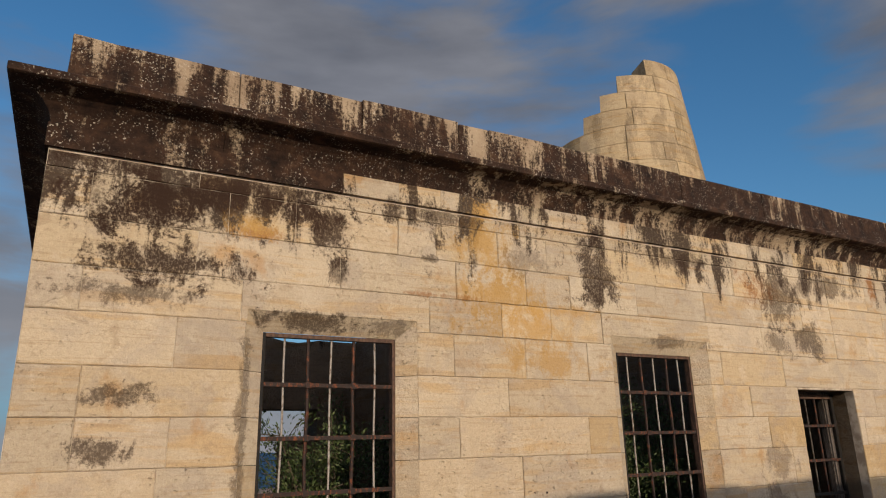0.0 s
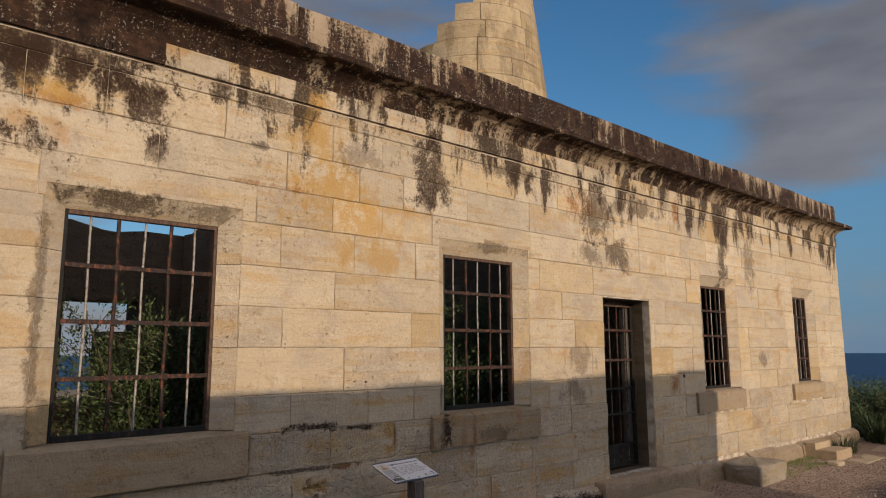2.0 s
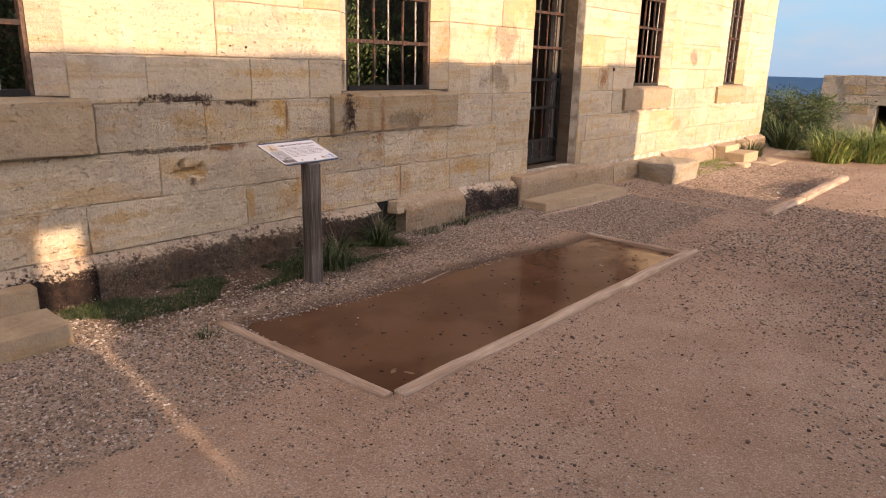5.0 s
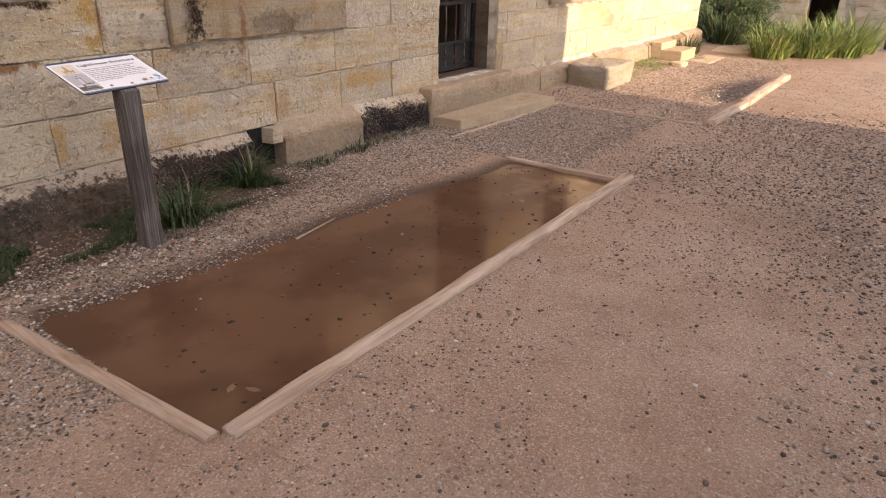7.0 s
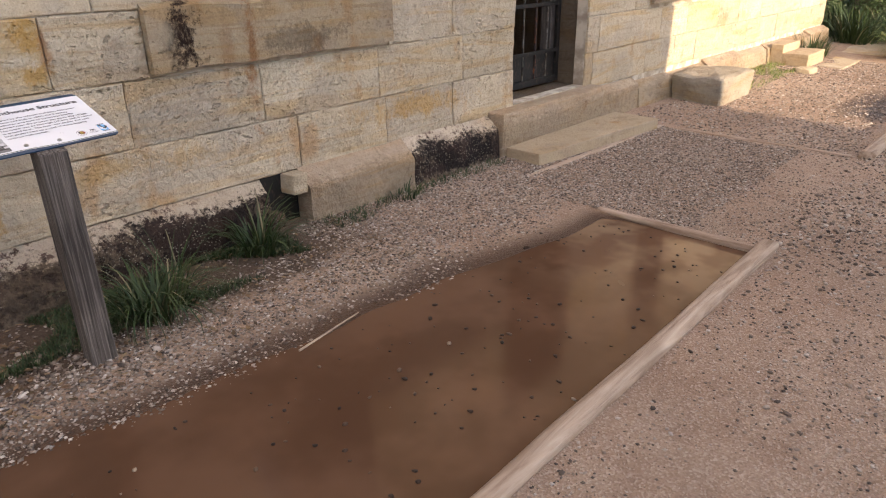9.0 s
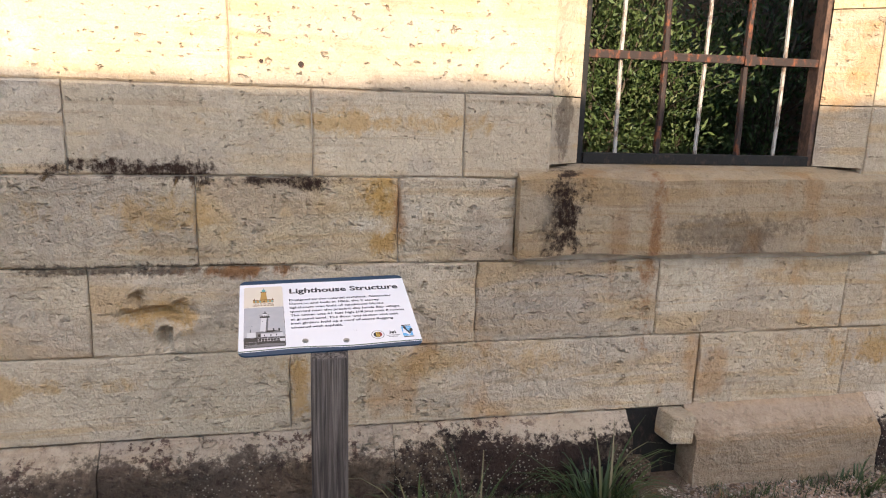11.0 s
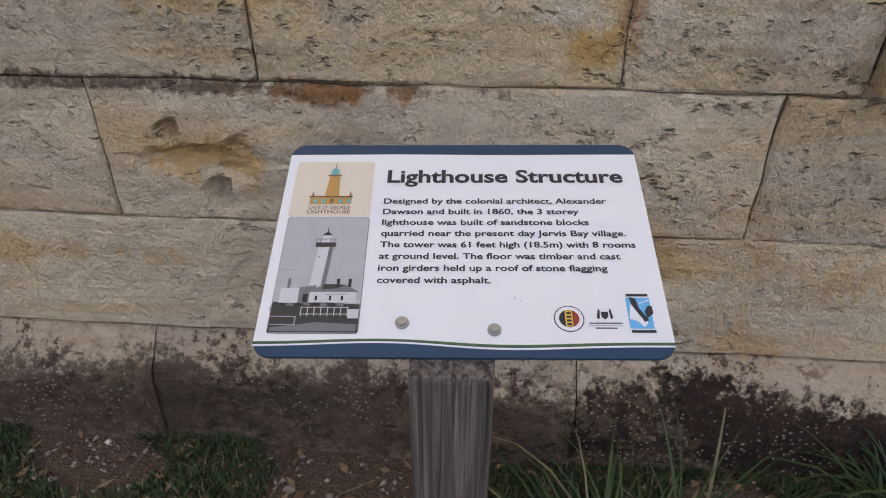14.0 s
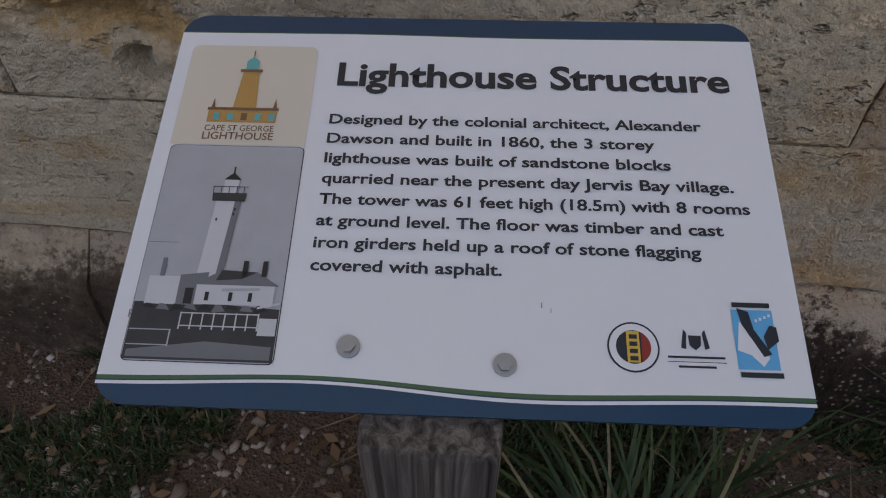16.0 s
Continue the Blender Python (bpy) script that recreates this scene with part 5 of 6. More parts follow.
part("bird_body", sheet([(bu0 + 0.001, -0.1065), (bu0 + 0.004, -0.0880), (bu0 + 0.010, -0.0930), (bu0 + 0.020, -0.1110), (bu0 + 0.0155, -0.1165), (bu0 + 0.009, -0.1095)], 0.0014), SIGN_WHITE, panel)
part("bird_wing", sheet([(bu0 + 0.0035, -0.0790), (bu0 + 0.0105, -0.0815), (bu0 + 0.0125, -0.0930), (bu0 + 0.0215, -0.1085), (bu0 + 0.0165, -0.1105), (bu0 + 0.0055, -0.0900)], 0.0016), SIGN_INK, panel)
part("bird_wing", sheet([(bu0 + 0.0195, -0.1060), (bu0 + 0.0180, -0.0975), (bu0 + 0.0225, -0.0900), (bu0 + 0.0265, -0.0910), (bu0 + 0.0270, -0.1000)], 0.0016), SIGN_INK, panel)
part("emblem_caption", sheet(rect(bu0 + 0.001, bu1 - 0.001, -0.0785, -0.0752), 0.0014), SIGN_INK, panel)
part("emblem_caption", sheet(rect(bu0 + 0.001, bu1 + 0.001, -0.1235, -0.1202), 0.0014), SIGN_INK, panel)
for u, v in ((-0.0588, -0.1127), (0.0390, -0.1209)):
    b = part("bolt", sheet(disc(u, v, 0.0074, 20), 0.0006, 0.0026), ZINC, panel, "domed galvanised bolt")
    part("bolt_head", sheet(disc(u, v, 0.0046, 6), 0.0026, 0.0052), ZINC, panel)
for u, v, s in ((0.062, -0.083, 0.0012), (0.068, -0.086, 0.001), (-0.203, -0.098, 0.0018)):
    part("scuff", sheet(rect(u, u + s * 0.5, v, v + s * 3), 0.0012), PH_MID, panel)

# ---- plants ----
def blades(count, spread, length, width, lean, seed, base=(0, 0, 0), segs=5, wide=1.0):
    r = random.Random(seed)
    verts, faces = [], []
    for _ in range(count):
        a, d = r.uniform(0, 2 * math.pi), spread * math.sqrt(r.random())
        p = Vector((base[0] + d * math.cos(a) * wide, base[1] + d * math.sin(a), base[2]))
        b = a + r.uniform(-0.9, 0.9)
        way = Vector((math.cos(b), math.sin(b), 0))
        side = Vector((-way.y, way.x, 0))
        L, w, k = length * r.uniform(0.55, 1.15), width * r.uniform(0.7, 1.2), lean * r.uniform(0.35, 1.3)
        start = len(verts)
        ang = 1.5 - 0.6 * r.random()
        q = p.copy()
        for s in range(segs + 1):
            f = s / segs
            ww = w * (1 - f ** 1.6) + 0.0004
            verts += [q - side * ww, q + side * ww]
            q = q + (way * math.cos(ang) + Vector((0, 0, 1)) * math.sin(ang)) * (L / segs)
            ang -= k * (0.35 + f)
        faces += [(start + 2 * s, start + 2 * s + 1, start + 2 * s + 3, start + 2 * s + 2) for s in range(segs)]
    return verts, faces


def clump(name, label, category, at, count, spread, length, width, lean, material, seed, kind="", wide=1.0):
    z = ground_height(at[0], at[1])
    v, f = blades(count, spread, length, width, lean, seed, (at[0], at[1], z - 0.01), wide=wide)
    return tagged(new(name, raw_mesh(name, v, f, material)), label, category, kind=kind)


clump("grass_tussock", "dark green tussock of long arching blades at the sign post", "grass tussock", (3.78, 4.58), 150, 0.12, 0.37, 0.0038, 0.95, TUSSOCK, 11)
clump("grass_tussock", "green tussock of long blades against the plinth", "grass tussock", (4.42, 4.78), 110, 0.08, 0.36, 0.0045, 0.60, TUSSOCK, 12)
clump("grass_tussock", "thin tuft of long blades beside the post", "grass tussock", (3.95, 4.72), 22, 0.06, 0.30, 0.0036, 0.30, TUSSOCK, 13)
clump("grass_tussock", "low tuft of blades against the wall", "grass tussock", (5.45, 4.80), 50, 0.09, 0.12, 0.004, 0.5, TUSSOCK, 14)
clump("grass_tussock", "small weed tuft on the gravel", "grass tussock", (2.55, 4.12), 40, 0.05, 0.07, 0.004, 0.5, TUSSOCK, 15)
clump("grass_tussock", "small weed tuft beside the stone block", "grass tussock", (10.25, 4.65), 90, 0.22, 0.14, 0.004, 0.5, STRAP, 16)
clump("grass_tussock", "low weed below the wall corner", "grass tussock", (13.1, 4.72), 170, 0.20, 0.32, 0.007, 0.42, TUSSOCK, 17)
for k, (x, y, s) in enumerate(((13.55, 3.55, 0.8), (14.1, 3.15, 1.0), (14.55, 2.75, 1.05), (14.2, 3.65, 1.0), (14.9, 3.2, 1.1), (15.3, 2.65, 1.1))):
    tagged(clump("strap_leaf_plant", "sunlit clump of broad strap leaves with dry undersides", "plant", (x, y), 460, 0.32 * s, 0.68 * s, 0.0085, 0.62, STRAP, 30 + k), group="strap-leaf plants by the corner")
for k, (x, y) in enumerate(((14.9, 4.6), (15.5, 4.25), (15.6, 5.0))):
    tagged(clump("strap_leaf_plant", "dark green strap-leaf clump behind the corner", "plant", (x, y), 260, 0.3, 0.66, 0.011, 0.48, TUSSOCK, 50 + k), group="strap-leaf plants by the corner")


def verge(name, label, x0, x1, y0, y1, count, length, material, seed, keep=0.0):
    r = random.Random(seed)
    verts, faces = [], []
    while count > 0:
        x, y = r.uniform(x0, x1), r.uniform(y0, y1)
        count -= 1
        if noise.noise(Vector((x * 2.3, y * 4, seed))) < keep - 0.25 * (y - y0) / (y1 - y0):
            continue
        v, f = blades(3, 0.012, length, 0.0016, 0.5, r.random(), (x, y, ground_height(x, y) - 0.005), 3)
        n = len(verts)
        verts += v
        faces += [tuple(n + i for i in q) for q in f]
    return tagged(new(name, raw_mesh(name, verts, faces, material)), label, "grass", kind="stuff")


verge("short_grass", "short mossy grass along the foot of the wall", 2.1, 4.6, 4.52, 4.93, 13000, 0.036, TUSSOCK, 3, 0.11)
verge("short_grass", "sparse short grass along the foot of the wall", 4.85, 6.4, 4.70, 4.87, 500, 0.045, TUSSOCK, 5, 0.15)
verge("short_grass", "sunlit short weeds beside the loose block", 9.9, 12.0, 4.45, 4.88, 900, 0.06, STRAP, 6, 0.05)


def bush(name, label, cx, cy, base_z, height, radius, leaves, leaf, seed, material=None):
    """A twiggy shrub: stems, branchlets and many small leaves along them."""
    r = random.Random(seed)
    b = thing(name, label, "shrub", (cx, cy, base_z))
    stems, tips = bmesh.new(), []
    for _ in range(13):
        a = r.uniform(0, 2 * math.pi)
        lean = r.uniform(0.15, 1.0) * radius
        top = Vector((cx + lean * math.cos(a), cy + lean * math.sin(a), base_z + height * r.uniform(0.6, 1.0)))
        foot = Vector((cx + 0.08 * math.cos(a), cy + 0.08 * math.sin(a), base_z - 0.03))
        pts = [foot.lerp(top, f) + 0.06 * noise.noise_vector(Vector((f * 3, a, seed))) for f in np.linspace(0, 1, 6)]
        tube(pts, 0.018, 5, stems, 0.005)
        for _ in range(16):
            f = r.uniform(0.12, 1.0)
            p = foot.lerp(top, f)
            q = p + Vector((r.gauss(0, 0.5) * radius, r.gauss(0, 0.5) * radius, r.uniform(-0.05, 0.28) * height * 0.8))
            tube([p, p.lerp(q, 0.5) + Vector((0, 0, 0.04)), q], 0.006, 3, stems, 0.002)
            tips += [(p, q)] * 3
    part("branchwork", stems, BARK, b)
    verts, faces = [], []
    for _ in range(leaves):
        p, q = r.choice(tips)
        c = p.lerp(q, r.uniform(0.25, 1.08)) + Vector((r.gauss(0, 0.055), r.gauss(0, 0.055), r.gauss(0, 0.055)))
        if c.z < base_z + 0.03:
            continue
        way = ((q - p).normalized() + Vector((r.gauss(0, 0.6), r.gauss(0, 0.6), r.gauss(0.2, 0.5)))).normalized()
        side = way.cross(Vector((r.gauss(0, 1), r.gauss(0, 1), r.gauss(0, 1)))).normalized()
        L = leaf * r.uniform(0.6, 1.25)
        n = len(verts)
        verts += [c, c + way * L * 0.45 + side * L * 0.17, c + way * L, c + way * L * 0.45 - side * L * 0.17]
        faces.append((n, n + 1, n + 2, n + 3))
    tagged(hang(new("foliage", raw_mesh("foliage", verts, faces, material or OLIVE)), b), kind="stuff")
    return b


bush("shrub", "dark green shrub growing inside the roofless room", 2.50, 6.7, 0.0, 2.2, 0.90, 30000, 0.042, 71)
bush("shrub", "dense olive-green shrub filling the room behind the grille", 5.0, 6.30, 0.0, 2.25, 0.70, 46000, 0.038, 72)
bush("shrub", "dense green shrub behind the grille", 5.62, 6.15, 0.0, 2.1, 0.42, 24000, 0.040, 76)
bush("shrub", "green shrub beside the inner wall", 4.35, 7.3, 0.0, 2.0, 0.65, 9000, 0.050, 73)
bush("shrub", "olive shrub at the end of the building", 16.4, 4.9, -0.05, 1.15, 0.75, 16000, 0.055, 74)
bush("shrub", "dark shrub behind the strap-leaf plants", 17.5, 5.6, -0.15, 1.0, 0.8, 7000, 0.06, 75)

# ---- ruined outbuilding by the cliff ----
def outbuilding():
    x0, y0, y1, base, top = 27.0, 0.8, 6.9, -1.72, 1.37
    hut = thing("outbuilding", "low roofless stone outbuilding with dark doorways", "building", (x0, 4, base))
    holes = [(4.35, 5.2, base, 0.45), (2.0, 2.9, base, 0.45)]
    part("front_wall", ragged(holed_wall(y0, y1, base - 0.1, top, x0, x0 + 0.45, holes, "y"), top, 0.05), STONE_BLOCK, hut)
    part("side_wall", holed_wall(x0 + 0.451, x0 + 5, base - 0.1, top, y1 - 0.45, y1, []), STONE_BLOCK, hut)
    part("side_wall", holed_wall(x0 + 0.451, x0 + 5, base - 0.1, top, y0, y0 + 0.45, []), STONE_BLOCK, hut)
    part("rear_wall", holed_wall(y0, y1, base - 0.1, top, x0 + 5.001, x0 + 5.4, [], "y"), STONE_SHADED, hut)
    # unseen slab added to darken the doorways; the hut itself is roofless
    part("roof", box(x0 + 0.452, x0 + 5, y0 + 0.451, y1 - 0.451, top - 0.35, top - 0.2), STONE_SHADED, hut)
    rr = random.Random(8)
    z = base
    while z < top - 0.2:
        y = y0 + rr.uniform(0, 0.4)
        while y < y1 - 0.9:
            w = rr.uniform(0.5, 0.95)
            if not any(a - 0.02 < yy < b + 0.02 and z < d for a, b, c, d in holes for yy in (y, y + w / 2, y + w)):
                part("block", box(x0 - 0.025, x0 - 0.001, y + 0.01, y + w - 0.01, z + 0.01, z + 0.29, 0.01), STONE_BLOCK, hut)
            y += w
        z += 0.31


outbuilding()
solid("low_wall", box(22.0, 22.35, 5.5, 9.5, -1.6, -0.05, 0.02, wobble=0.02, cuts=2), STONE, "low pale stone kerb near the cliff", "low wall")

# ---- gravel, litter ----
ICO = bmesh.new()
bmesh.ops.create_icosphere(ICO, subdivisions=1, radius=1.0)
PEB_V = np.array([v.co[:] for v in ICO.verts])
PEB_F = np.array([[v.index for v in f.verts] for f in ICO.faces])
ICO.free()


OCT_V = np.array([(1, 0, 0), (0, 1, 0), (-1, 0, 0), (0, -1, 0), (0, 0, 1), (0, 0, -1)], dtype=float)
OCT_F = np.array([(0, 1, 4), (1, 2, 4), (2, 3, 4), (3, 0, 4), (1, 0, 5), (2, 1, 5), (3, 2, 5), (0, 3, 5)])


def scatter(name, label, material, spots, lo, hi, seed, sink=0.25, crumbs=False, floor=-9.0):
    ICO_V, ICO_F = (OCT_V, OCT_F) if crumbs else (PEB_V, PEB_F)
    r = np.random.default_rng(seed)
    n = len(spots)
    size = lo + (hi - lo) * r.random(n) ** 2.2
    stretch = np.stack([1 + 0.5 * r.random(n), 0.7 + 0.4 * r.random(n), 0.45 + 0.3 * r.random(n)], 1) * size[:, None]
    a = r.random(n) * 2 * math.pi
    jitter = 1 + 0.22 * (r.random((n, len(ICO_V), 1)) - 0.5) * 2
    v = ICO_V[None] * jitter * stretch[:, None]
    x, y = v[..., 0] * np.cos(a)[:, None] - v[..., 1] * np.sin(a)[:, None], v[..., 0] * np.sin(a)[:, None] + v[..., 1] * np.cos(a)[:, None]
    base = np.array([(p[0], p[1], max(floor, ground_height(p[0], p[1]))) for p in spots])
    verts = np.stack([x + base[:, 0:1], y + base[:, 1:2], v[..., 2] + base[:, 2:3] + (size * 0.5 * (1 - 2 * sink))[:, None]], -1).reshape(-1, 3)
    faces = (ICO_F[None] + (np.arange(n) * len(ICO_V))[:, None, None]).reshape(-1, 3)
    return tagged(new(name, raw_mesh(name, verts, faces, material)), label, "gravel", kind="stuff")


def spots(count, x0, x1, y0, y1, seed, keep):
    r = random.Random(seed)
    out = []
    for _ in range(count):
        x, y = r.uniform(x0, x1), r.uniform(y0, y1)
        if r.random() < keep(x, y):
            out.append((x, y))
    return out


def wall_strip(x, y):
    if HOLLOW[0] < x < HOLLOW[1] and y < 4.30:
        return max(0.0, min(1.0, (y - 3.95 - 0.05 * max(0.0, 4.6 - x) - 0.22 * noise.noise(Vector((x * 1.4, y * 1.4, 2)))) / 0.3)) if y > HOLLOW[2] else 0
    if y > 4.45 and 2.2 < x < 4.7:
        return 0.55 if y < 4.63 else 0.15
    return 0.45 + 0.55 * min(1, max(0, (y - 3.0) / 0.9)) + 0.3 * noise.noise(Vector((x * 1.1, y * 1.1, 7)))


def yard(x, y):
    if HOLLOW[0] - 0.1 < x < HOLLOW[1] and y > 2.88:
        return 0.0
    near = 0.5 + 0.9 * noise.noise(Vector((x * 0.8, y * 0.8, 12)))
    return max(0.12, min(1.0, near + 0.25 * (x - 4) / 4))


scatter("gravel", "loose grey-brown gravel along the wall", GRAVEL, spots(120000, 1.0, 8.1, 3.35, 4.9, 1, wall_strip), 0.0035, 0.0095, 1, crumbs=True)
scatter("gravel", "loose gravel beside the loose block in sun", GRAVEL, spots(16000, 8.2, 13.0, 3.1, 4.8, 2, lambda x, y: 0.7), 0.004, 0.011, 2)
scatter("gravel", "larger pebbles in the gravel below the sign", GRAVEL, spots(1500, 2.0, 3.7, 4.25, 4.80, 3, lambda x, y: 0.4 + noise.noise(Vector((x * 2, y * 2, 3)))), 0.006, 0.015, 3)
scatter("grit", "fine dark grit scattered over the yard", GRIT, spots(90000, 0.6, 9.0, 0.4, 3.6, 4, yard), 0.0018, 0.0075, 4, crumbs=True)
scatter("grit", "fine grit scattered over the far yard", GRIT, spots(16000, 6.0, 13.0, -0.5, 4.4, 5, yard), 0.003, 0.010, 5, crumbs=True)
scatter("gravel", "scattered mixed pebbles over the yard", GRAVEL, spots(9000, 0.6, 9.0, 0.4, 3.6, 7, yard), 0.004, 0.010, 7)
scatter("grit", "scattered dark pebbles over the yard", GRIT, spots(22000, 3.0, 9.5, -0.4, 3.0, 8, lambda x, y: max(0.05, min(1.0, 0.55 + 0.35 * (x - 5.2) - 0.5 * (y - 1.6) + 0.9 * noise.noise(Vector((x * 1.2, y * 1.2, 5))))) * yard(x, y)), 0.005, 0.0135, 8)
scatter("grit", "few dark crumbs lying in the puddle", CRUMB, spots(420, 2.9, 6.0, 3.0, 3.9, 6, lambda x, y: 0.5), 0.004, 0.011, 6, 0.3, floor=-0.022)


def litter():
    r = random.Random(21)
    verts, faces = [], []
    for _ in range(900):
        x, y = r.uniform(2.3, 5.0), r.uniform(4.2, 4.9)
        z = ground_height(x, y) + 0.012
        a, L, w = r.uniform(0, 6.3), r.uniform(0.015, 0.045), r.uniform(0.004, 0.010)
        if r.random() < 0.2:
            L, w = r.uniform(0.06, 0.16), 0.0014
        d, s = Vector((math.cos(a), math.sin(a), r.uniform(-0.15, 0.3))), Vector((-math.sin(a), math.cos(a), 0))
        c, n = Vector((x, y, z)), len(verts)
        verts += [c - d * L * 0.5, c + s * w, c + d * L * 0.5, c - s * w]
        faces.append((n, n + 1, n + 2, n + 3))
    return tagged(new("leaf_litter", raw_mesh("leaf_litter", verts, faces, LITTER)), "dry brown leaves and twigs under the sign", "leaf litter", kind="stuff")


litter()
solid("twig", tube([(4.02, 3.93, 0.004), (4.2, 3.955, 0.008), (4.36, 3.985, 0.004)], 0.005, 5, taper=0.003), LOG_WOOD, "pale thin stick lying at the edge of the mud", "twig")

# ---- odds and ends ----
def pin(label, x, z, r, y=FACE):
    bm = tube([(x, y - 0.012, z), (x, y + 0.012, z)], r, 10)
    return solid("iron_pin", bm, RUST, label, "iron pin")


pin("rusted iron pin stub in the wall face", 3.325, 1.502, 0.006)
pin("rusted iron pin stub in the wall face", 3.44, 1.497, 0.009)
pin("rusted iron pin stub beside the doorway", 8.47, 1.405, 0.022)
for k, (x, h) in enumerate(((14.28, 0.16), (13.95, 0.07), (9.4, 0.06))):
    v, f = blades(26, 0.03, h, 0.0022, 0.22, 90 + k, (x, FACE + 0.05, 4.455))
    tagged(new("roof_weed", raw_mesh("roof_weed", v, f, TUSSOCK)), "thin weed rooted on top of the parapet", "weed")
for k, (x, y, a) in enumerate(((2.98, 3.15, 0.4), (3.02, 3.08, 1.9), (5.35, 3.32, 0.9))):
    z = -0.0205
    d, e = Vector((math.cos(a), math.sin(a), 0.02)), Vector((-math.sin(a), math.cos(a), 0.05))
    c = Vector((x, y, z))
    v = [c - d * 0.03, c - d * 0.01 + e * 0.013, c + d * 0.014 + e * 0.012, c + d * 0.034, c + d * 0.012 - e * 0.011, c - d * 0.012 - e * 0.012]
    me = raw_mesh("fallen_leaf", [tuple(q) for q in v], [(0, 1, 2, 3), (0, 3, 4, 5)], LITTER)
    tagged(new("fallen_leaf", me), "reddish fallen leaf floating on the puddle", "leaf")

# ---- the blocks of the front wall ----
KNOWN = {
    0.31: [0.4, 1.0, 1.75, 2.35, 3.39, 4.87, 5.5, 6.1],
    0.595: [0.25, 0.9, 1.55, 2.80, 4.01, 4.68, 5.46, 6.2],
    0.88: [0.4, 2.45, 3.12, 3.74, 6.10, 8.49, 10.33],
    1.16: [0.2, 0.7, 2.77, 3.47, 3.95, 5.75, 6.10, 8.13, 8.48],
    1.43: [0.6, 3.235, 6.13, 6.51, 8.22], 1.77: [0.14, 0.65, 2.68, 3.92, 6.21],
    2.065: [0.14, 3.136, 6.0], 2.362: [0.64, 2.65, 3.316, 3.965, 5.64, 6.575, 8.65],
    2.685: [0.085, 1.035, 2.44, 3.10, 3.593, 4.157, 5.50, 6.30, 7.54, 8.15],
    2.962: [0.727, 1.722, 2.683, 3.358, 3.82, 4.6, 5.5],
    3.266: [0.072, 0.916, 1.38, 2.177, 2.51, 3.09, 3.59, 4.19, 5.29, 5.975, 6.60, 7.55, 8.31],
    3.565: [0.71, 1.38, 3.32, 4.62],
}


def cut_out(a, b, z0, z1):
    """What is left of a block once windows, sills and the door are taken out: outlines of (x, z)."""
    left = [(a, b)]
    for p, q, c, d in [(w[0] - SPLAY, w[1] + SPLAY, SILL_Z, SPLAY_TOP) for w in WINDOWS] + [DOOR] + [(s[0], s[1], s[2] - 0.01, s[3] + 0.02) for s in SILLS]:
        if min(z1, d) - max(z0, c) > 0.6 * (z1 - z0):
            left = [(u, v) for l, r in left for u, v in ((l, min(r, p)), (max(l, q), r)) if v - u > 0.02]
    out = []
    for l, r in left:
        notch = next(((p - SPLAY, q + SPLAY) for p, q in WINDOWS if z0 < SPLAY_TOP < z1 and p - SPLAY < r and q + SPLAY > l and z1 - SPLAY_TOP > 0.15), None)
        if notch and notch[0] > l and notch[1] < r:
            out.append([(l, z0), (notch[0], z0), (notch[0], SPLAY_TOP), (notch[1], SPLAY_TOP), (notch[1], z0), (r, z0), (r, z1), (l, z1)])
        elif notch:
            n0, n1 = max(l, notch[0]), min(r, notch[1])
            if n0 > l:
                out.append([(l, z0), (n0, z0), (n0, z1), (l, z1)])
            out.append([(n0, SPLAY_TOP), (n1, SPLAY_TOP), (n1, z1), (n0, z1)])
            if n1 < r:
                out.append([(n1, z0), (r, z0), (r, z1), (n1, z1)])
        else:
            lo = z0
            for p, q, c, d in [DOOR]:
                if p < (l + r) / 2 < q and z0 < d < z1:
                    lo = d
            out.append([(l, lo), (r, lo), (r, z1), (l, z1)])
    return out


# hollows weathered into one stone: x, z, half width, half height, depth
CAVITIES = [(3.01, 0.658, 0.018, 0.03, 0.045), (2.935, 0.775, 0.015, 0.025, 0.035), (2.985, 0.728, 0.10, 0.016, 0.028), (3.035, 0.70, 0.045, 0.018, 0.024), (2.915, 0.712, 0.035, 0.018, 0.020), (3.06, 0.748, 0.02, 0.02, 0.022)]


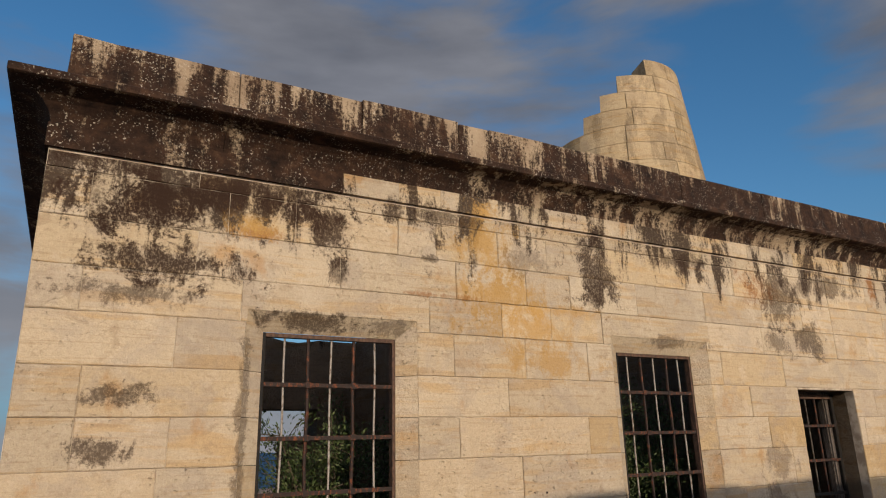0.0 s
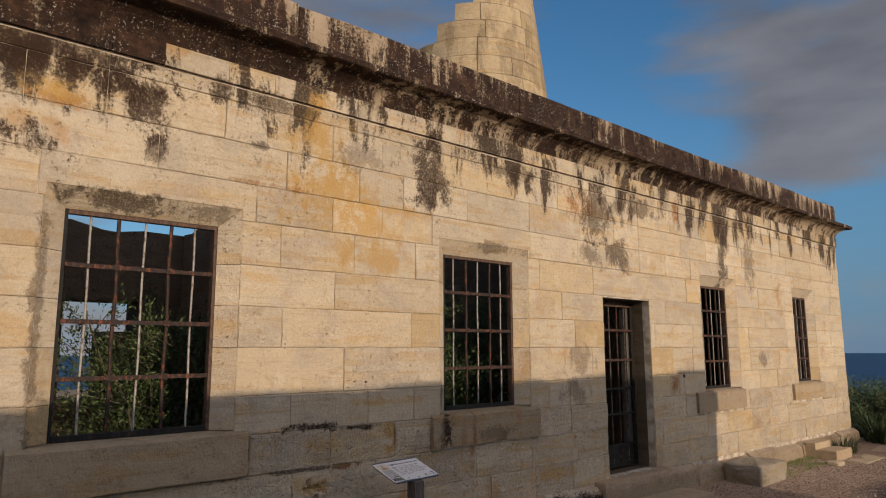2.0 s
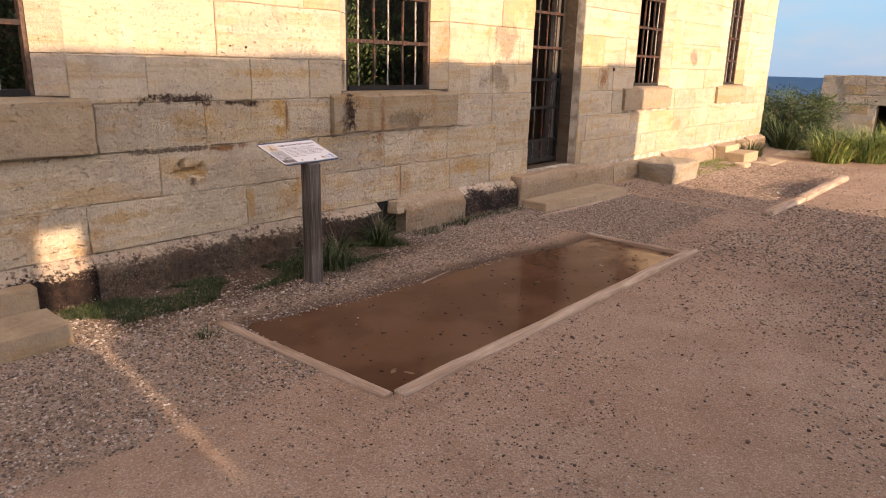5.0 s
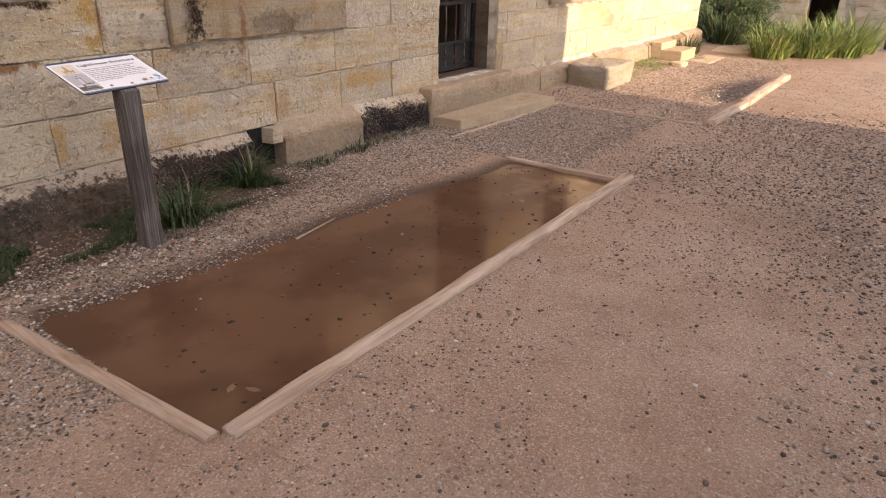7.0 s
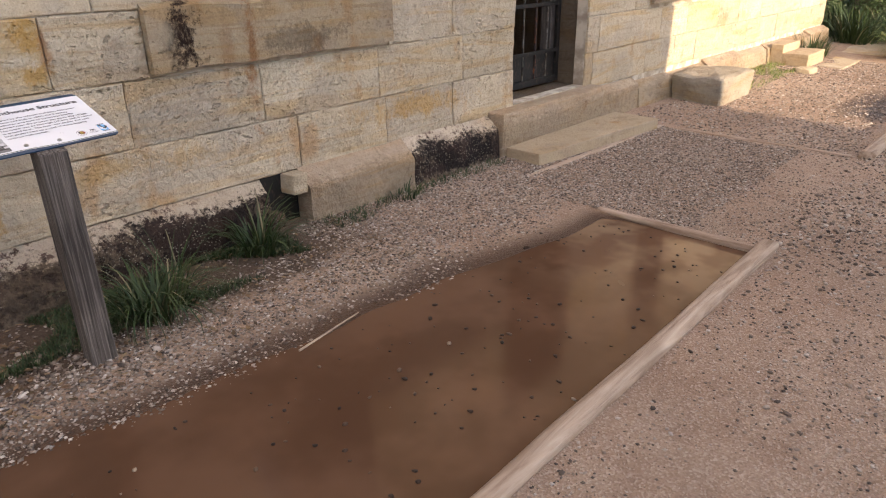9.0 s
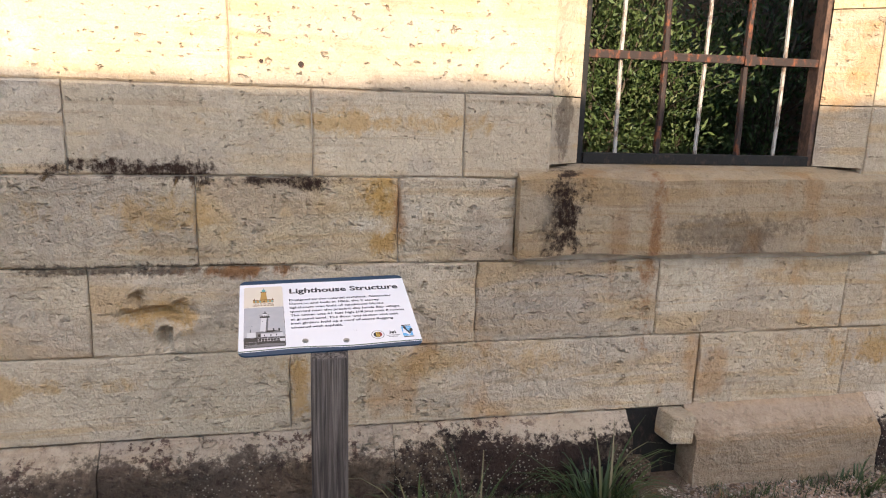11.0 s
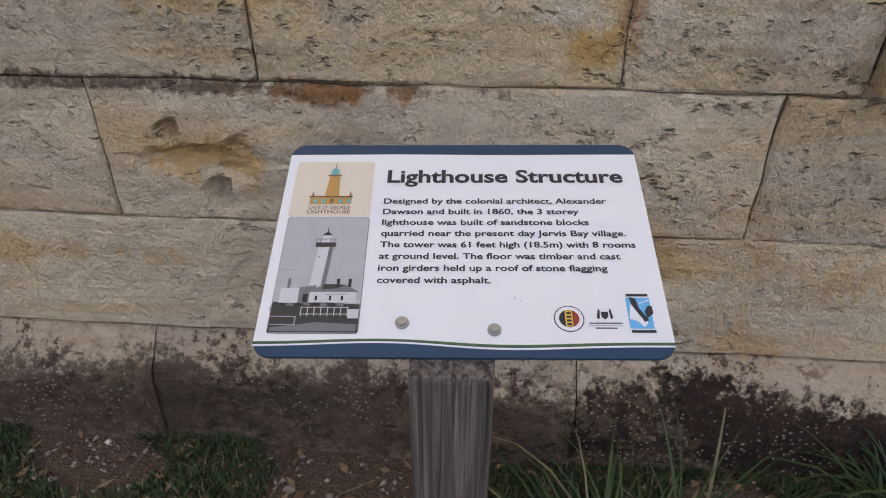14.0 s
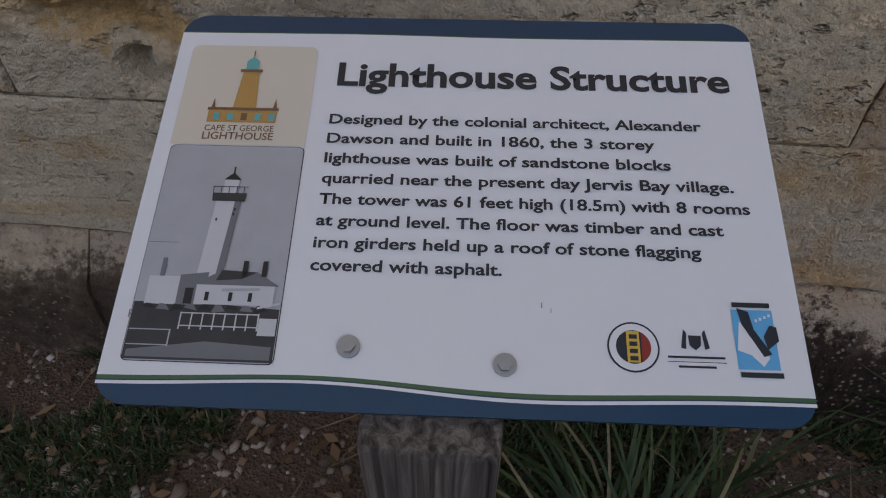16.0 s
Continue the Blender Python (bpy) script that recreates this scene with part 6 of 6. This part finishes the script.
def face_stone(outline, proud, rough):
    """A squared block with eased arrises and a slightly uneven face."""
    bm = bmesh.new()
    gap, ease = 0.0018, 0.006
    cx, cz = sum(p[0] for p in outline) / len(outline), sum(p[1] for p in outline) / len(outline)
    xs, zs = [p[0] for p in outline], [p[1] for p in outline]
    y = FACE - proud
    if len(outline) == 4:
        x0, x1, z0, z1 = min(xs) + gap, max(xs) - gap, min(zs) + gap, max(zs) - gap
        eaten = x0 < 2.9 < x1 and z0 < 0.7 < z1
        nu, nv = (110, 36) if eaten else (max(4, int((x1 - x0) / 0.035)), 9) if rough > 0.006 else (max(2, min(9, int((x1 - x0) / 0.11))), 3)
        e = min(ease, (x1 - x0) / 4)
        us, vs = np.linspace(x0 + e, x1 - e, nu + 1), np.linspace(z0 + ease, z1 - ease, nv + 1)
        def worn(u, v):
            d = rough * (noise.noise(Vector((u * 5, proud * 90, v * 7))) + (0.45 * noise.noise(Vector((u * 17, 3, v * 19))) if rough > 0.006 else 0))
            pit = 0.0
            if eaten:
                for px, pz, rx, rz, deep in CAVITIES:
                    q = math.hypot((u - px) / rx, (v - pz) / rz) + 0.9 * noise.noise(Vector((u * 26, 8, v * 34)))
                    pit = max(pit, deep * max(0.0, min(1.0, 1.5 - q)))
            return min(y + d, FACE + 0.004) + pit
        grid = [[bm.verts.new((u, worn(u, v), v)) for u in us] for v in vs]
        for j in range(nv):
            for i in range(nu):
                bm.faces.new((grid[j][i], grid[j][i + 1], grid[j + 1][i + 1], grid[j + 1][i]))
        rim = grid[0] + [grid[j][-1] for j in range(1, nv + 1)] + grid[-1][-2::-1] + [grid[j][0] for j in range(nv - 1, 0, -1)]
        def grown(v, d):
            return (min(max(v.co.x + (d if v.co.x > cx else -d) * (abs(v.co.x - cx) > (x1 - x0) / 2 - e - 1e-4), x0), x1),
                    min(max(v.co.z + (d if v.co.z > cz else -d) * (abs(v.co.z - cz) > (z1 - z0) / 2 - ease - 1e-4), z0), z1))
        mid = [bm.verts.new((grown(v, 0.02)[0] + 0.005 * noise.noise(v.co * 13), y + ease * 0.8, grown(v, 0.02)[1] + 0.004 * noise.noise(v.co * 11))) for v in rim]
        back = [bm.verts.new((m.co.x, FACE + 0.010, m.co.z)) for m in mid]
        for r0, r1 in ((rim, mid), (mid, back)):
            for i in range(len(r0)):
                bm.faces.new((r0[i - 1], r0[i], r1[i], r1[i - 1]))
    else:
        prism([(x + (gap if x < cx else -gap), z + (gap if z < cz - 0.05 else -gap if z > cz else 0)) for x, z in outline], y, FACE + 0.010, bm)
    return bm


rng = random.Random(12)
for z0, z1 in zip(COURSES, COURSES[1:]):
    xs = [LEFT] + KNOWN[z0]
    while xs[-1] < RIGHT - 1.25:
        xs.append(xs[-1] + rng.uniform(0.5, 1.15))
    xs.append(RIGHT)
    for a, b in zip(xs, xs[1:]):
        for outline in cut_out(a, b, z0, z1):
            low = z0 < 1.0
            bm = face_stone(outline, rng.uniform(-0.003, 0.004) + (0.006 if low else 0.002), 0.010 if low else 0.004)
            part("stone", bm, STONE_ROUGH if low else STONE, wall_front)
